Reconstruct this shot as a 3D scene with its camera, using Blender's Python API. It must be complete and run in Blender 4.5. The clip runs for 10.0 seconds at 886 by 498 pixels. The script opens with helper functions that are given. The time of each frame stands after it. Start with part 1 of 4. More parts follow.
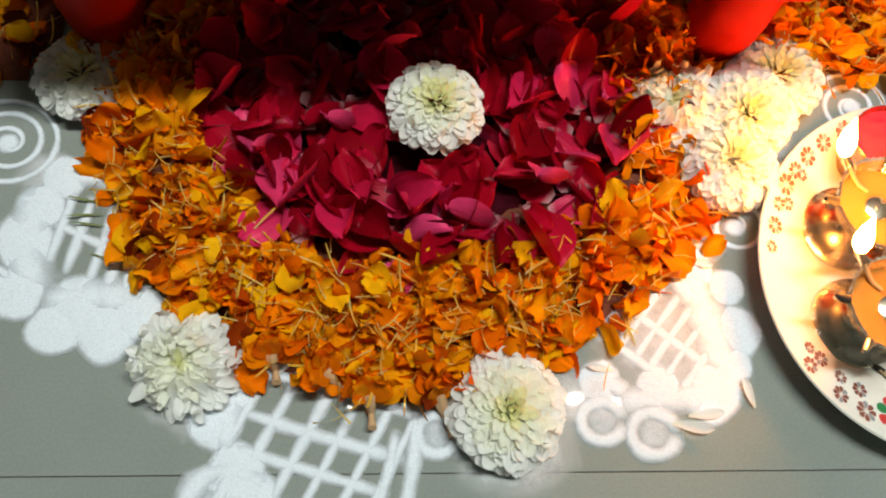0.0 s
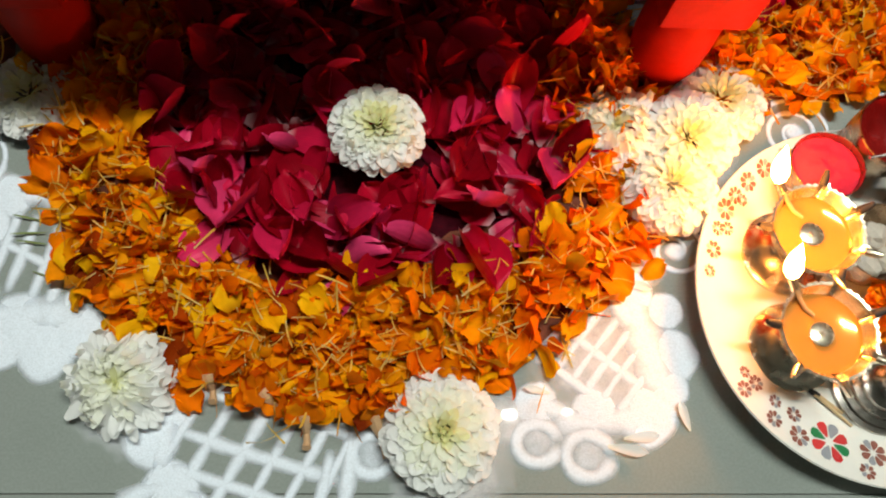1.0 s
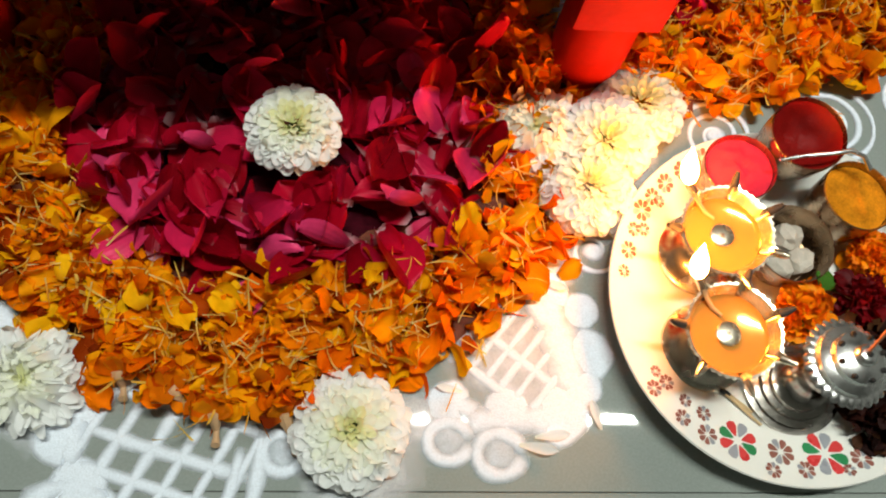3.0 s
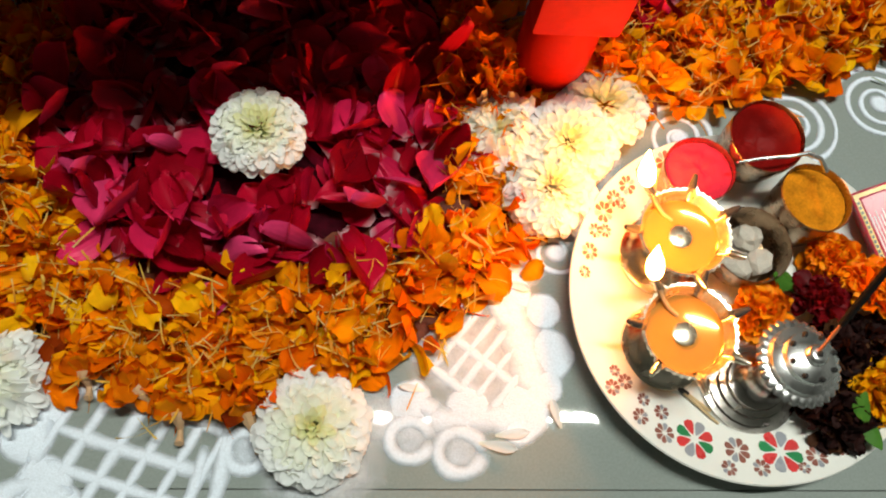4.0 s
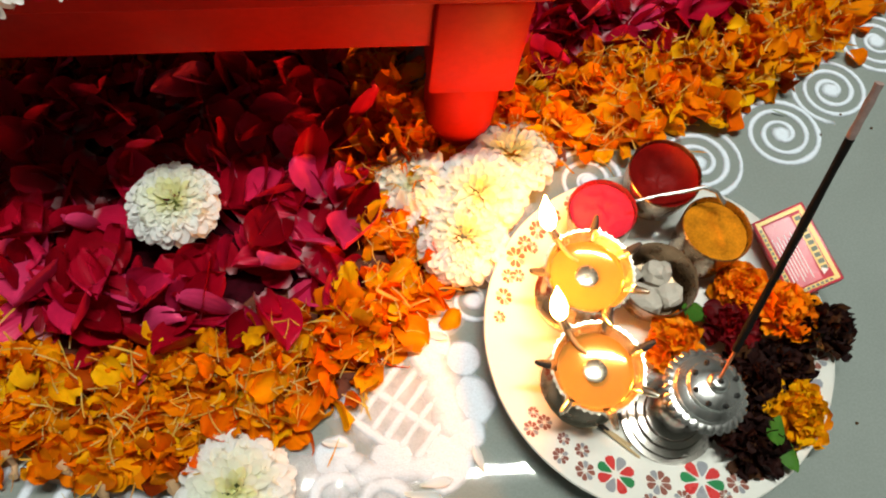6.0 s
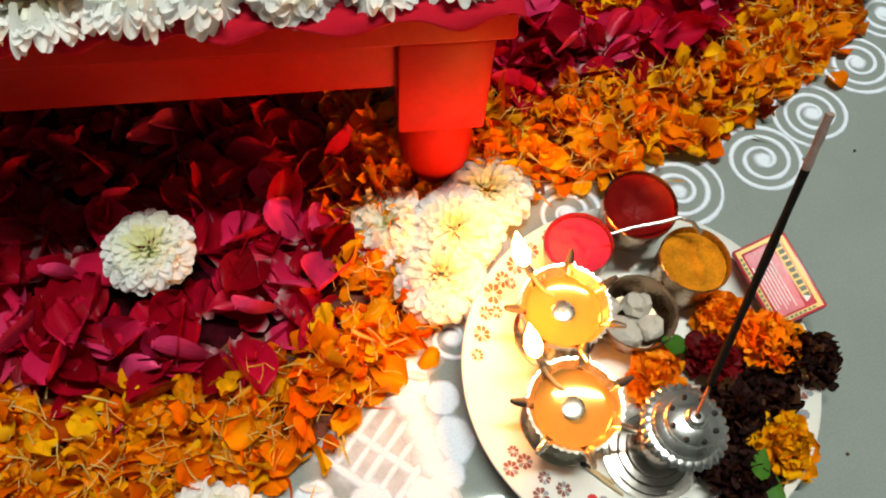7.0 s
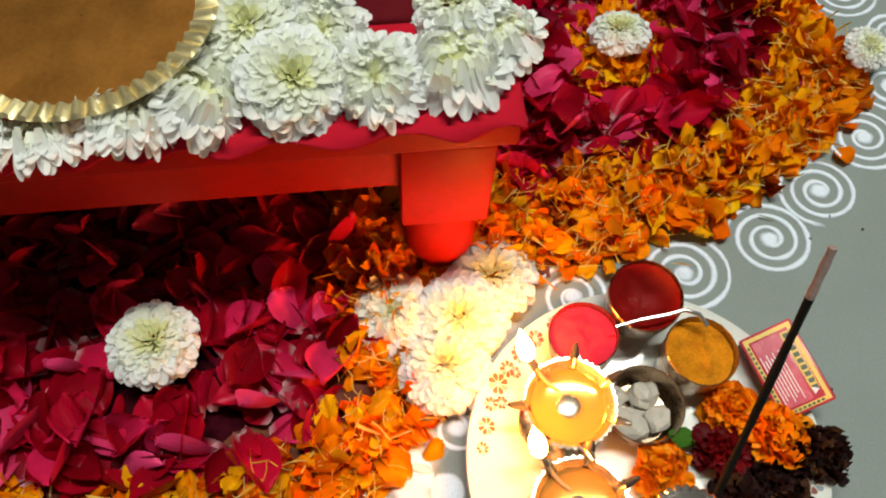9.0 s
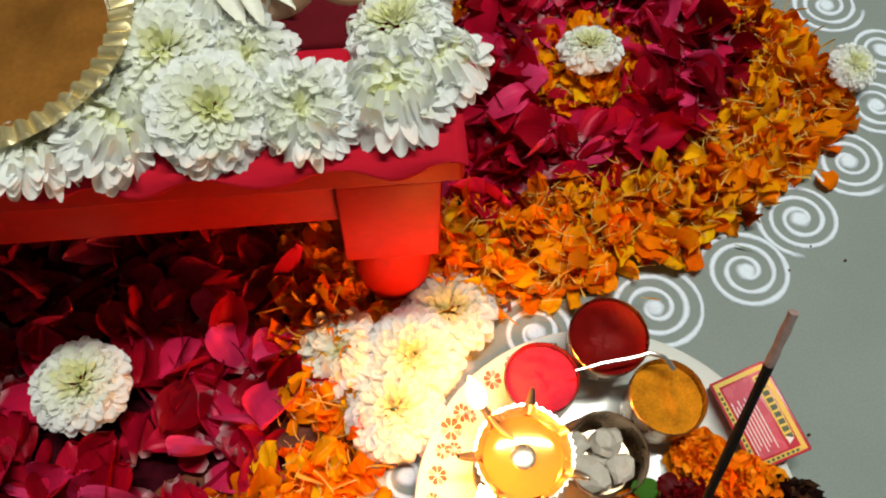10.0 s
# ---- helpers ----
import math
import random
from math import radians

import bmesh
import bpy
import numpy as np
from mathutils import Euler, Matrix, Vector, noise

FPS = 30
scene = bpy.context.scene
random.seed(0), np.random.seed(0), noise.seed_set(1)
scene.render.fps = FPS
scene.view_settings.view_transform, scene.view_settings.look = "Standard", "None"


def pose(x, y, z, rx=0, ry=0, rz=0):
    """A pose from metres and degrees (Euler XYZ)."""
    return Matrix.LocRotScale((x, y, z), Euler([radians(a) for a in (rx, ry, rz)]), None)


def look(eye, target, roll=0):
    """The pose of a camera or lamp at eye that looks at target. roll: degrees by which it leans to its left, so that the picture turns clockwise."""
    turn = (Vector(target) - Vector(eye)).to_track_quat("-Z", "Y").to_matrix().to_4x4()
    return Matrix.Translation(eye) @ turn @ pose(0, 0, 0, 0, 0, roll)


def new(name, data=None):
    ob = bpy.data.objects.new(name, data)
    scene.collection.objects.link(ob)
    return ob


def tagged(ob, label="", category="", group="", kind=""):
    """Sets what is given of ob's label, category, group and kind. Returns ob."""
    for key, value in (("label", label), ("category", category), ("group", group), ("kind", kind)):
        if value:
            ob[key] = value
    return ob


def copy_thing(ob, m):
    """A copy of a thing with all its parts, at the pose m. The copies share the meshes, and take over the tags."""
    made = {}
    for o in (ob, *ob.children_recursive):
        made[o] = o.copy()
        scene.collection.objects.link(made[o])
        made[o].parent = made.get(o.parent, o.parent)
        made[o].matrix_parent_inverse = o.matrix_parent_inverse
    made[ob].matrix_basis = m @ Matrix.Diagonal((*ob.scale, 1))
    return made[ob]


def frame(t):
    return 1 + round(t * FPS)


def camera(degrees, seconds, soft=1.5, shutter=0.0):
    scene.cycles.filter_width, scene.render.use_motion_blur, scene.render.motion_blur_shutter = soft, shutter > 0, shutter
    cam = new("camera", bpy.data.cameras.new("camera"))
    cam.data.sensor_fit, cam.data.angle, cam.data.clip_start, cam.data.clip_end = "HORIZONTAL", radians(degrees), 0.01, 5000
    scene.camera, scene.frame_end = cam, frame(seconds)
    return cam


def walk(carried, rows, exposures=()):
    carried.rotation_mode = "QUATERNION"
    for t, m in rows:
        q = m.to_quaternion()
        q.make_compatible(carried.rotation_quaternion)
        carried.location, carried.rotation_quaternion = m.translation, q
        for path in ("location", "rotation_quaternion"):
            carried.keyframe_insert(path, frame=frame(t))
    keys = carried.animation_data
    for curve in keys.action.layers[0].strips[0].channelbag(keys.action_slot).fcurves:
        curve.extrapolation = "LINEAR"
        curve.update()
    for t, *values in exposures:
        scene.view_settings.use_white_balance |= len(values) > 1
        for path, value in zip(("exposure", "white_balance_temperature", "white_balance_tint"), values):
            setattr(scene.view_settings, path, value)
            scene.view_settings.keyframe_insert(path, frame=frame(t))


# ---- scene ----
cam = camera(57.8, 10.0, 2.0)
PATH = [
    (0, (-0.0247, -0.0169, 0.4394), (0.1430, 0.7722, -2.0319), 11.5),
    (0.5, (-0.0104, -0.0182, 0.4459), (0.1560, 0.7943, -2.0189), 11.4),
    (1, (0.0091, -0.0143, 0.4472), (0.1755, 0.8164, -2.0111), 11.4),
    (1.5, (0.0221, -0.0156, 0.4472), (0.1898, 0.8242, -2.0072), 11.4),
    (2, (0.0286, -0.0169, 0.4472), (0.2197, 0.8255, -2.0046), 13.0),
    (2.5, (0.0403, -0.0182, 0.4485), (0.2379, 0.8294, -2.0020), 13.4),
    (4, (0.0728, -0.0195, 0.4602), (0.2691, 0.8216, -1.9929), 13.4),
    (4.5, (0.0845, -0.0221, 0.4641), (0.2951, 0.8528, -1.9747), 12.7),
    (5, (0.0949, -0.0247, 0.4667), (0.3081, 0.8983, -1.9552), 11.1),
    (5.5, (0.1105, -0.0260, 0.4732), (0.3159, 0.9425, -1.9318), 9.1),
    (5.7, (0.1144, -0.0273, 0.4745), (0.3237, 0.9555, -1.9240), 8.8),
    (7, (0.1482, -0.0221, 0.4771), (0.3003, 1.0686, -1.8785), 2.8),
    (7.5, (0.1534, -0.0169, 0.4758), (0.2886, 1.1076, -1.8642), 1.4),
    (8, (0.1547, -0.0078, 0.4836), (0.2756, 1.1375, -1.8473), 0.5),
    (8.5, (0.1508, 0.0078, 0.4966), (0.2756, 1.1596, -1.8317), 0.9),
    (9, (0.1560, 0.0182, 0.4953), (0.2769, 1.1622, -1.8356), 0.8),
    (9.5, (0.1716, 0.0312, 0.4836), (0.2925, 1.1700, -1.8512), 1.0),
    (10, (0.1885, 0.0494, 0.4758), (0.3055, 1.1869, -1.8590), 0.9),
]
EXPOSURES = [(0.0, 0.0), (7.5, 0.0), (9.0, -0.06), (10.0, -0.12)]
walk(cam, [(t, look(eye, target, roll)) for t, eye, target, roll in PATH], EXPOSURES)

# ---- light ----
world = bpy.data.worlds.new("world")
scene.world = world
world.use_nodes = True
world.node_tree.nodes["Background"].inputs[0].default_value = (0.6, 0.7, 0.9, 1)
world.node_tree.nodes["Background"].inputs[1].default_value = 0.05
TUBE = (0.42, 0.34, 2.44)
lamp_data = bpy.data.lights.new("tube_glow", "AREA")
lamp_data.shape, lamp_data.size, lamp_data.size_y = "RECTANGLE", 1.2, 0.028
lamp_data.energy, lamp_data.color = 62.0, (0.95, 1.0, 0.91)
tube_glow = new("tube_glow", lamp_data)
tube_glow.matrix_world = pose(*TUBE, 0, 0, 0)
FLAME_STRENGTH = 270.0

# ---- materials ----
class Nodes:
    """A small helper to write node materials."""
    def __init__(self, name):
        self.mat = bpy.data.materials.new(name)
        self.mat.use_nodes = True
        self.tree = self.mat.node_tree
        self.bsdf = self.tree.nodes["Principled BSDF"]
        self.out = self.tree.nodes["Material Output"]

    def add(self, kind, **values):
        node = self.tree.nodes.new(kind)
        for key, value in values.items():
            if key in node.inputs:
                node.inputs[key].default_value = value
        return node

    def link(self, a, b):
        self.tree.links.new(a, b)

    def noise(self, scale, detail=4.0, rough=0.55, coords="Object"):
        tc = self.tree.nodes.new("ShaderNodeTexCoord")
        n = self.add("ShaderNodeTexNoise", Scale=scale, Detail=detail, Roughness=rough)
        self.link(tc.outputs[coords], n.inputs["Vector"])
        return n.outputs["Fac"]

    def ramp(self, fac, stops):
        r = self.tree.nodes.new("ShaderNodeValToRGB")
        els = r.color_ramp.elements
        while len(els) < len(stops):
            els.new(0.5)
        for el, (p, c) in zip(els, stops):
            el.position, el.color = p, (*c, 1)
        self.link(fac, r.inputs["Fac"])
        return r.outputs["Color"]

    def mix(self, fac, a, b, blend="MIX"):
        m = self.tree.nodes.new("ShaderNodeMix")
        m.data_type, m.blend_type = "RGBA", blend
        for sock, value in ((m.inputs[0], fac), (m.inputs[6], a), (m.inputs[7], b)):
            if hasattr(value, "is_linked"):
                self.link(value, sock)
            else:
                sock.default_value = value if not isinstance(value, tuple) else (*value, 1)
        return m.outputs[2]

    def math(self, op, a, b=0.0):
        m = self.tree.nodes.new("ShaderNodeMath")
        m.operation = op
        for sock, value in zip(m.inputs, (a, b)):
            if hasattr(value, "is_linked"):
                self.link(value, sock)
            else:
                sock.default_value = value
        return m.outputs[0]

    def bump(self, height, strength=0.3, distance=0.001):
        b = self.add("ShaderNodeBump", Strength=strength, Distance=distance)
        self.link(height, b.inputs["Height"])
        self.link(b.outputs["Normal"], self.bsdf.inputs["Normal"])

    def color(self, value):
        if hasattr(value, "is_linked"):
            self.link(value, self.bsdf.inputs["Base Color"])
        else:
            self.bsdf.inputs["Base Color"].default_value = (*value, 1)

    def set(self, **values):
        for key, value in values.items():
            self.bsdf.inputs[key.replace("_", " ")].default_value = value
        return self

    def piece_random(self):
        """0 to 1, different for each separate piece and for each island of a joined mesh."""
        a = self.tree.nodes.new("ShaderNodeObjectInfo").outputs["Random"]
        b = self.tree.nodes.new("ShaderNodeNewGeometry").outputs["Random Per Island"]
        return self.math("FRACT", self.math("ADD", a, b))

    def along(self):
        """0 at a petal's foot, 1 at its tip."""
        n = self.tree.nodes.new("ShaderNodeUVMap")
        s = self.tree.nodes.new("ShaderNodeSeparateXYZ")
        self.link(n.outputs["UV"], s.inputs[0])
        return s.outputs["Y"], s.outputs["X"]

    def translucent(self, color, amount):
        t = self.tree.nodes.new("ShaderNodeBsdfTranslucent")
        if hasattr(color, "is_linked"):
            self.link(color, t.inputs["Color"])
        else:
            t.inputs["Color"].default_value = (*color, 1)
        m = self.add("ShaderNodeMixShader", Fac=amount)
        self.link(self.bsdf.outputs[0], m.inputs[1])
        self.link(t.outputs[0], m.inputs[2])
        self.link(m.outputs[0], self.out.inputs["Surface"])


def simple(name, color, rough=0.5, metal=0.0, vary=0.15, scale=40.0, bump=0.0, fine=400.0, **more):
    """A surface with coarse and fine variation in tone, roughness and relief."""
    n = Nodes(name)
    big, small = n.noise(scale), n.noise(fine, 2.0)
    dark = tuple(c * (1 - vary) for c in color)
    light = tuple(min(1.0, c * (1 + vary)) for c in color)
    n.color(n.ramp(n.math("ADD", n.math("MULTIPLY", big, 0.7), n.math("MULTIPLY", small, 0.3)), [(0.3, dark), (0.7, light)]))
    n.set(Roughness=rough, Metallic=metal, **more)
    r = n.math("ADD", n.math("MULTIPLY", n.noise(scale * 2.3), 0.25), max(rough - 0.12, 0.02))
    n.link(r, n.bsdf.inputs["Roughness"])
    if bump:
        n.bump(small, bump, 0.0008)
    return n.mat


def make_tile():
    n = Nodes("vitrified_tile")
    c = n.ramp(n.noise(9.0, 6.0), [(0.3, (0.222, 0.25, 0.23)), (0.7, (0.264, 0.294, 0.275))])
    c = n.mix(0.25, c, n.ramp(n.noise(700.0, 2.0), [(0.35, (0.20, 0.22, 0.205)), (0.65, (0.31, 0.34, 0.32))]))
    n.color(c)
    n.link(n.math("ADD", n.math("MULTIPLY", n.noise(14.0), 0.05), 0.005), n.bsdf.inputs["Roughness"])
    n.bump(n.noise(60.0, 3.0), 0.05, 0.0006)
    n.set(IOR=1.5)
    return n.mat


def make_powder(name="rangoli_powder", color=(0.76, 0.82, 0.91), cover=1.0):
    """White stone powder, thick in the middle of a line and thinning out in grains."""
    n = Nodes(name)
    n.color(n.ramp(n.noise(900.0, 2.0), [(0.3, tuple(c * 0.86 for c in color)), (0.6, color)]))
    n.set(Roughness=0.95)
    a = n.tree.nodes.new("ShaderNodeAttribute")
    a.attribute_name = "cover"
    grains = n.math("ADD", n.math("MULTIPLY", n.noise(1500.0, 1.0), 0.26), n.math("MULTIPLY", n.noise(110.0, 3.0), 0.55))
    f = n.math("ADD", n.math("MULTIPLY", a.outputs["Fac"], 1.10 * cover), n.math("MULTIPLY", n.math("SUBTRACT", grains, 0.43), 0.9))
    clamp = n.tree.nodes.new("ShaderNodeClamp")
    n.link(f, clamp.inputs["Value"])
    n.link(clamp.outputs[0], n.bsdf.inputs["Alpha"])
    n.bump(n.noise(1200.0, 2.0), 0.5, 0.0006)
    return n.mat


def make_petal(name, stops, foot, foot_at, through_amount, rough=0.5, veins=0.12, sheen=0.0, gloss=0.12, deep=1.0, blotch=0.86, tint=(1, 1, 1)):
    n = Nodes(name)
    v, u = n.along()
    c = n.ramp(n.piece_random(), stops)
    c = n.mix(n.ramp(v, [(0.0, (1, 1, 1)), (foot_at, (0, 0, 0))]), c, foot)
    # darker foot: the petal's deeper base tone, plus painted crevice shade on roses
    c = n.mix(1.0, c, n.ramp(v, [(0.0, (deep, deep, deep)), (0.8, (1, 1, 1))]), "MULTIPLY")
    wave = n.math("SINE", n.math("MULTIPLY", u, 70.0))
    c = n.mix(n.math("MULTIPLY", n.math("ADD", wave, 1.0), veins), c, tuple(f * 0.5 for f in stops[0][1]))
    blot = n.ramp(n.noise(130.0, 3.0), [(0.35, (blotch, blotch, blotch)), (0.65, (1, 1, 1))])
    c = n.mix(1.0, c, blot, "MULTIPLY")
    n.color(c)
    n.set(Roughness=rough, Sheen_Weight=sheen, Specular_IOR_Level=gloss, Specular_Tint=(*tint, 1))
    n.bump(wave, 0.10, 0.0004)
    n.translucent(c, through_amount)
    return n.mat


M = {}
M["tile"] = make_tile()
M["grout"] = simple("grout", (0.15, 0.15, 0.14), 0.9)
M["powder"] = make_powder()
M["thin_powder"] = make_powder("rangoli_powder_thin", (0.84, 0.86, 0.92), 0.62)
# greys of the unseen room, chosen for how much light they bounce back
M["wall"] = simple("wall_paint", (0.26, 0.26, 0.25), 0.8, bump=0.1)
M["ceiling"] = simple("ceiling_paint", (0.52, 0.52, 0.50), 0.85, bump=0.1)
M["marigold"] = make_petal("marigold_petal", [(0.0, (0.80, 0.11, 0.001)), (0.25, (0.95, 0.19, 0.001)), (0.58, (0.97, 0.275, 0.002)), (0.82, (0.95, 0.38, 0.004)), (0.92, (0.60, 0.08, 0.002)), (1.0, (0.12, 0.010, 0.003))],
                           (0.55, 0.12, 0.002), 0.40, 0.20, 0.55, 0.02, gloss=0.10, deep=0.92, tint=(1.0, 0.6, 0.2))
M["marigold_yellow"] = make_petal("marigold_petal_yellow", [(0.0, (0.88, 0.30, 0.002)), (0.4, (0.95, 0.42, 0.003)), (0.8, (0.97, 0.52, 0.005)), (1.0, (0.80, 0.22, 0.003))],
                                  (0.60, 0.22, 0.004), 0.35, 0.20, 0.55, 0.02, gloss=0.10, deep=0.92, tint=(1.0, 0.75, 0.3))
M["marigold_fresh"] = make_petal("fresh_marigold_petal", [(0.0, (0.95, 0.17, 0.001)), (0.5, (0.97, 0.25, 0.002)), (1.0, (0.96, 0.34, 0.004))], (0.90, 0.19, 0.003), 0.3, 0.14, 0.5, 0.02, deep=0.94, blotch=0.9)
# underlay darkened so that gaps between marigold petals look shaded
M["marigold_bed"] = simple("marigold_gap_shade", (0.12, 0.022, 0.004), 0.8, 0, 0.6, 90.0, 0.8, 300.0)
M["floret"] = make_petal("marigold_floret", [(0.0, (0.86, 0.48, 0.05)), (0.5, (0.88, 0.60, 0.12)), (1.0, (0.84, 0.30, 0.01))], (0.78, 0.64, 0.28), 0.4, 0.3)
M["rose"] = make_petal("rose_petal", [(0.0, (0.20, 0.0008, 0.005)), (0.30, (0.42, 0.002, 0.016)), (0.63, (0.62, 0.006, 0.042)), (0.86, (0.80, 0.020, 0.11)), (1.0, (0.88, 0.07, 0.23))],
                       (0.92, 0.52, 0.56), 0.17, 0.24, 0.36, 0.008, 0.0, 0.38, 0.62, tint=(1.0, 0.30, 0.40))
# near-black underlay stands in for the shade between rose petals
M["rose_bed"] = simple("rose_gap_shade", (0.030, 0.001, 0.004), 0.8, 0, 0.6, 90.0, 0.8, 300.0, Specular_IOR_Level=0.05)
M["mum"] = make_petal("white_petal", [(0.0, (0.93, 0.94, 0.92)), (1.0, (0.96, 0.96, 0.95))], (0.93, 0.94, 0.82), 0.30, 0.45, 0.55, 0.0, blotch=0.97)
M["mum_mid"] = make_petal("cream_white_petal", [(0.0, (0.93, 0.94, 0.84)), (1.0, (0.95, 0.955, 0.89))], (0.92, 0.93, 0.66), 0.45, 0.50, 0.55, 0.0, blotch=0.97)
M["mum_heart"] = make_petal("greenish_petal", [(0.0, (0.90, 0.90, 0.55)), (1.0, (0.94, 0.94, 0.72))], (0.86, 0.88, 0.46), 0.5, 0.50, 0.55, 0.01, blotch=0.95)
M["mum_eye"] = simple("yellow_green_eye", (0.70, 0.72, 0.36), 0.7, 0, 0.2, 400.0, 0.6, 1500.0)
M["stem"] = simple("stem_green", (0.16, 0.20, 0.05), 0.6)
M["leaf"] = simple("leaf_green", (0.05, 0.15, 0.015), 0.6, bump=0.3, Specular_IOR_Level=0.2)
M["dry"] = make_petal("dried_petal", [(0.0, (0.010, 0.003, 0.003)), (0.75, (0.026, 0.006, 0.004)), (1.0, (0.08, 0.03, 0.010))], (0.10, 0.05, 0.02), 0.3, 0.08, 0.7)
M["dark_rose"] = make_petal("dark_rose_petal", [(0.0, (0.10, 0.002, 0.004)), (1.0, (0.24, 0.004, 0.008))], (0.2, 0.02, 0.03), 0.2, 0.2, 0.5)
M["pale_husk"] = simple("pale_husk", (0.55, 0.34, 0.18), 0.7)
M["red_paint"] = simple("red_enamel_paint", (0.40, 0.009, 0.002), 0.5, 0, 0.22, 18.0, 0.16, 220.0, Specular_IOR_Level=0.10)
M["cloth"] = simple("crimson_cloth", (0.44, 0.008, 0.022), 0.8, 0, 0.14, 30.0, 0.5, 1400.0, Specular_IOR_Level=0.05)
M["brass"] = simple("polished_brass", (0.86, 0.72, 0.40), 0.50, 1.0, 0.12, 40.0, 0.05)
# brass darkened to amber in place of the reflection in the dish's well
M["brass_dark"] = simple("amber_reflection_brass", (0.36, 0.14, 0.022), 0.42, 0.75, 0.30, 22.0, 0.04)
M["steel"] = simple("steel", (0.90, 0.89, 0.87), 0.24, 1.0, 0.08, 50.0, 0.03)
# steel toned down to carry the dark reflections of the holder's base
M["dark_reflection_steel"] = simple("dark_reflection_steel", (0.56, 0.52, 0.47), 0.22, 1.0, 0.15, 50.0, 0.03)
# brown base colour stands in for dark reflections and shade in the bowls
M["brown_reflection_steel"] = simple("brown_reflection_steel", (0.38, 0.27, 0.18), 0.28, 1.0, 0.25, 60.0, 0.08)
M["lamp_metal"] = simple("silvered_brass", (0.84, 0.76, 0.60), 0.24, 1.0, 0.12, 60.0, 0.04)
M["soot"] = simple("soot", (0.02, 0.016, 0.013), 0.7)
M["melamine"] = simple("white_melamine", (0.80, 0.79, 0.74), 0.16, 0, 0.03, 20.0, 0.02)
M["print_red"] = simple("red_print", (0.62, 0.05, 0.05), 0.3)
M["print_green"] = simple("green_print", (0.03, 0.22, 0.08), 0.3)
M["print_grey"] = simple("grey_print", (0.30, 0.31, 0.34), 0.3)
M["print_brown"] = simple("brown_print", (0.27, 0.10, 0.075), 0.3)
M["kumkum"] = simple("vermilion_powder", (0.20, 0.004, 0.003), 0.5, 0, 0.35, 60.0, 0.5, 900.0, Specular_IOR_Level=0.15)
M["gulal"] = simple("pink_powder", (0.74, 0.028, 0.055), 0.9, 0, 0.18, 60.0, 0.6, 900.0, Specular_IOR_Level=0.1)
M["turmeric"] = simple("turmeric_powder", (0.54, 0.185, 0.006), 0.9, 0, 0.55, 70.0, 0.9, 700.0, Specular_IOR_Level=0.1)
M["sugar"] = simple("sugar_lump", (0.52, 0.47, 0.40), 0.6, 0, 0.14, 120.0, 0.5, 900.0)
M["wick"] = simple("cotton_wick", (0.42, 0.28, 0.14), 0.9)
M["incense"] = simple("incense_paste", (0.010, 0.008, 0.007), 0.9, 0, 0.3, 300.0, 0.6, 1500.0, Specular_IOR_Level=0.1)
M["ash"] = simple("ash", (0.30, 0.20, 0.18), 0.9, 0, 0.25, 300.0, 0.6, 1500.0)
M["bamboo"] = simple("bamboo_splint", (0.42, 0.16, 0.07), 0.6)
M["match_wood"] = simple("match_wood", (0.55, 0.40, 0.22), 0.7)
M["box_red"] = simple("red_card", (0.50, 0.025, 0.05), 0.32, 0, 0.08, 60.0)
M["box_pink"] = simple("rose_card", (0.60, 0.08, 0.12), 0.26, 0, 0.10, 60.0)
M["box_yellow"] = simple("yellow_card", (0.72, 0.48, 0.06), 0.32, 0, 0.08, 60.0)
M["box_side"] = simple("striking_strip", (0.10, 0.03, 0.03), 0.8, 0, 0.2, 200.0, 0.5)
M["box_text"] = simple("dark_green_ink", (0.05, 0.07, 0.02), 0.4)
M["box_white"] = simple("white_ink", (0.75, 0.66, 0.66), 0.4)
M["clay"] = simple("painted_clay", (0.42, 0.24, 0.14), 0.5, 0, 0.12, 40.0, 0.1)
# crimson cloth darkened to maroon, with the shade in its colour
M["maroon"] = simple("shaded_cloth", (0.10, 0.006, 0.010), 0.85, 0, 0.2, 40.0, 0.5, 1400.0, Specular_IOR_Level=0.05)
M["dark_hole"] = simple("dark_hole", (0.012, 0.010, 0.009), 0.8)
M["gauze"] = simple("cream_petal", (0.72, 0.70, 0.60), 0.6)

n = Nodes("oil")
n.color(n.ramp(n.noise(25.0), [(0.3, (0.66, 0.29, 0.05)), (0.7, (0.76, 0.36, 0.07))]))
n.set(Roughness=0.10, IOR=1.47, Metallic=0.45, Coat_Weight=1.0, Coat_Roughness=0.04)
M["oil"] = n.mat
n = Nodes("flame")
n.set(Emission_Strength=FLAME_STRENGTH, Roughness=1.0)
n.bsdf.inputs["Emission Color"].default_value = (1.0, 0.33, 0.045, 1)
n.color((0.0, 0.0, 0.0))
M["flame"] = n.mat
n = Nodes("tube_glass")
n.set(Emission_Strength=6.0)
n.bsdf.inputs["Emission Color"].default_value = (0.94, 1.0, 0.98, 1)
M["tube"] = n.mat


# ---- mesh helpers ----
def finish(bm, name, mats, smooth=True):
    me = bpy.data.meshes.new(name)
    bmesh.ops.recalc_face_normals(bm, faces=bm.faces)
    bm.to_mesh(me)
    bm.free()
    for m in mats if isinstance(mats, (list, tuple)) else [mats]:
        me.materials.append(m)
    if smooth:
        me.shade_smooth()
        me.set_sharp_from_angle(angle=radians(40))
    return me


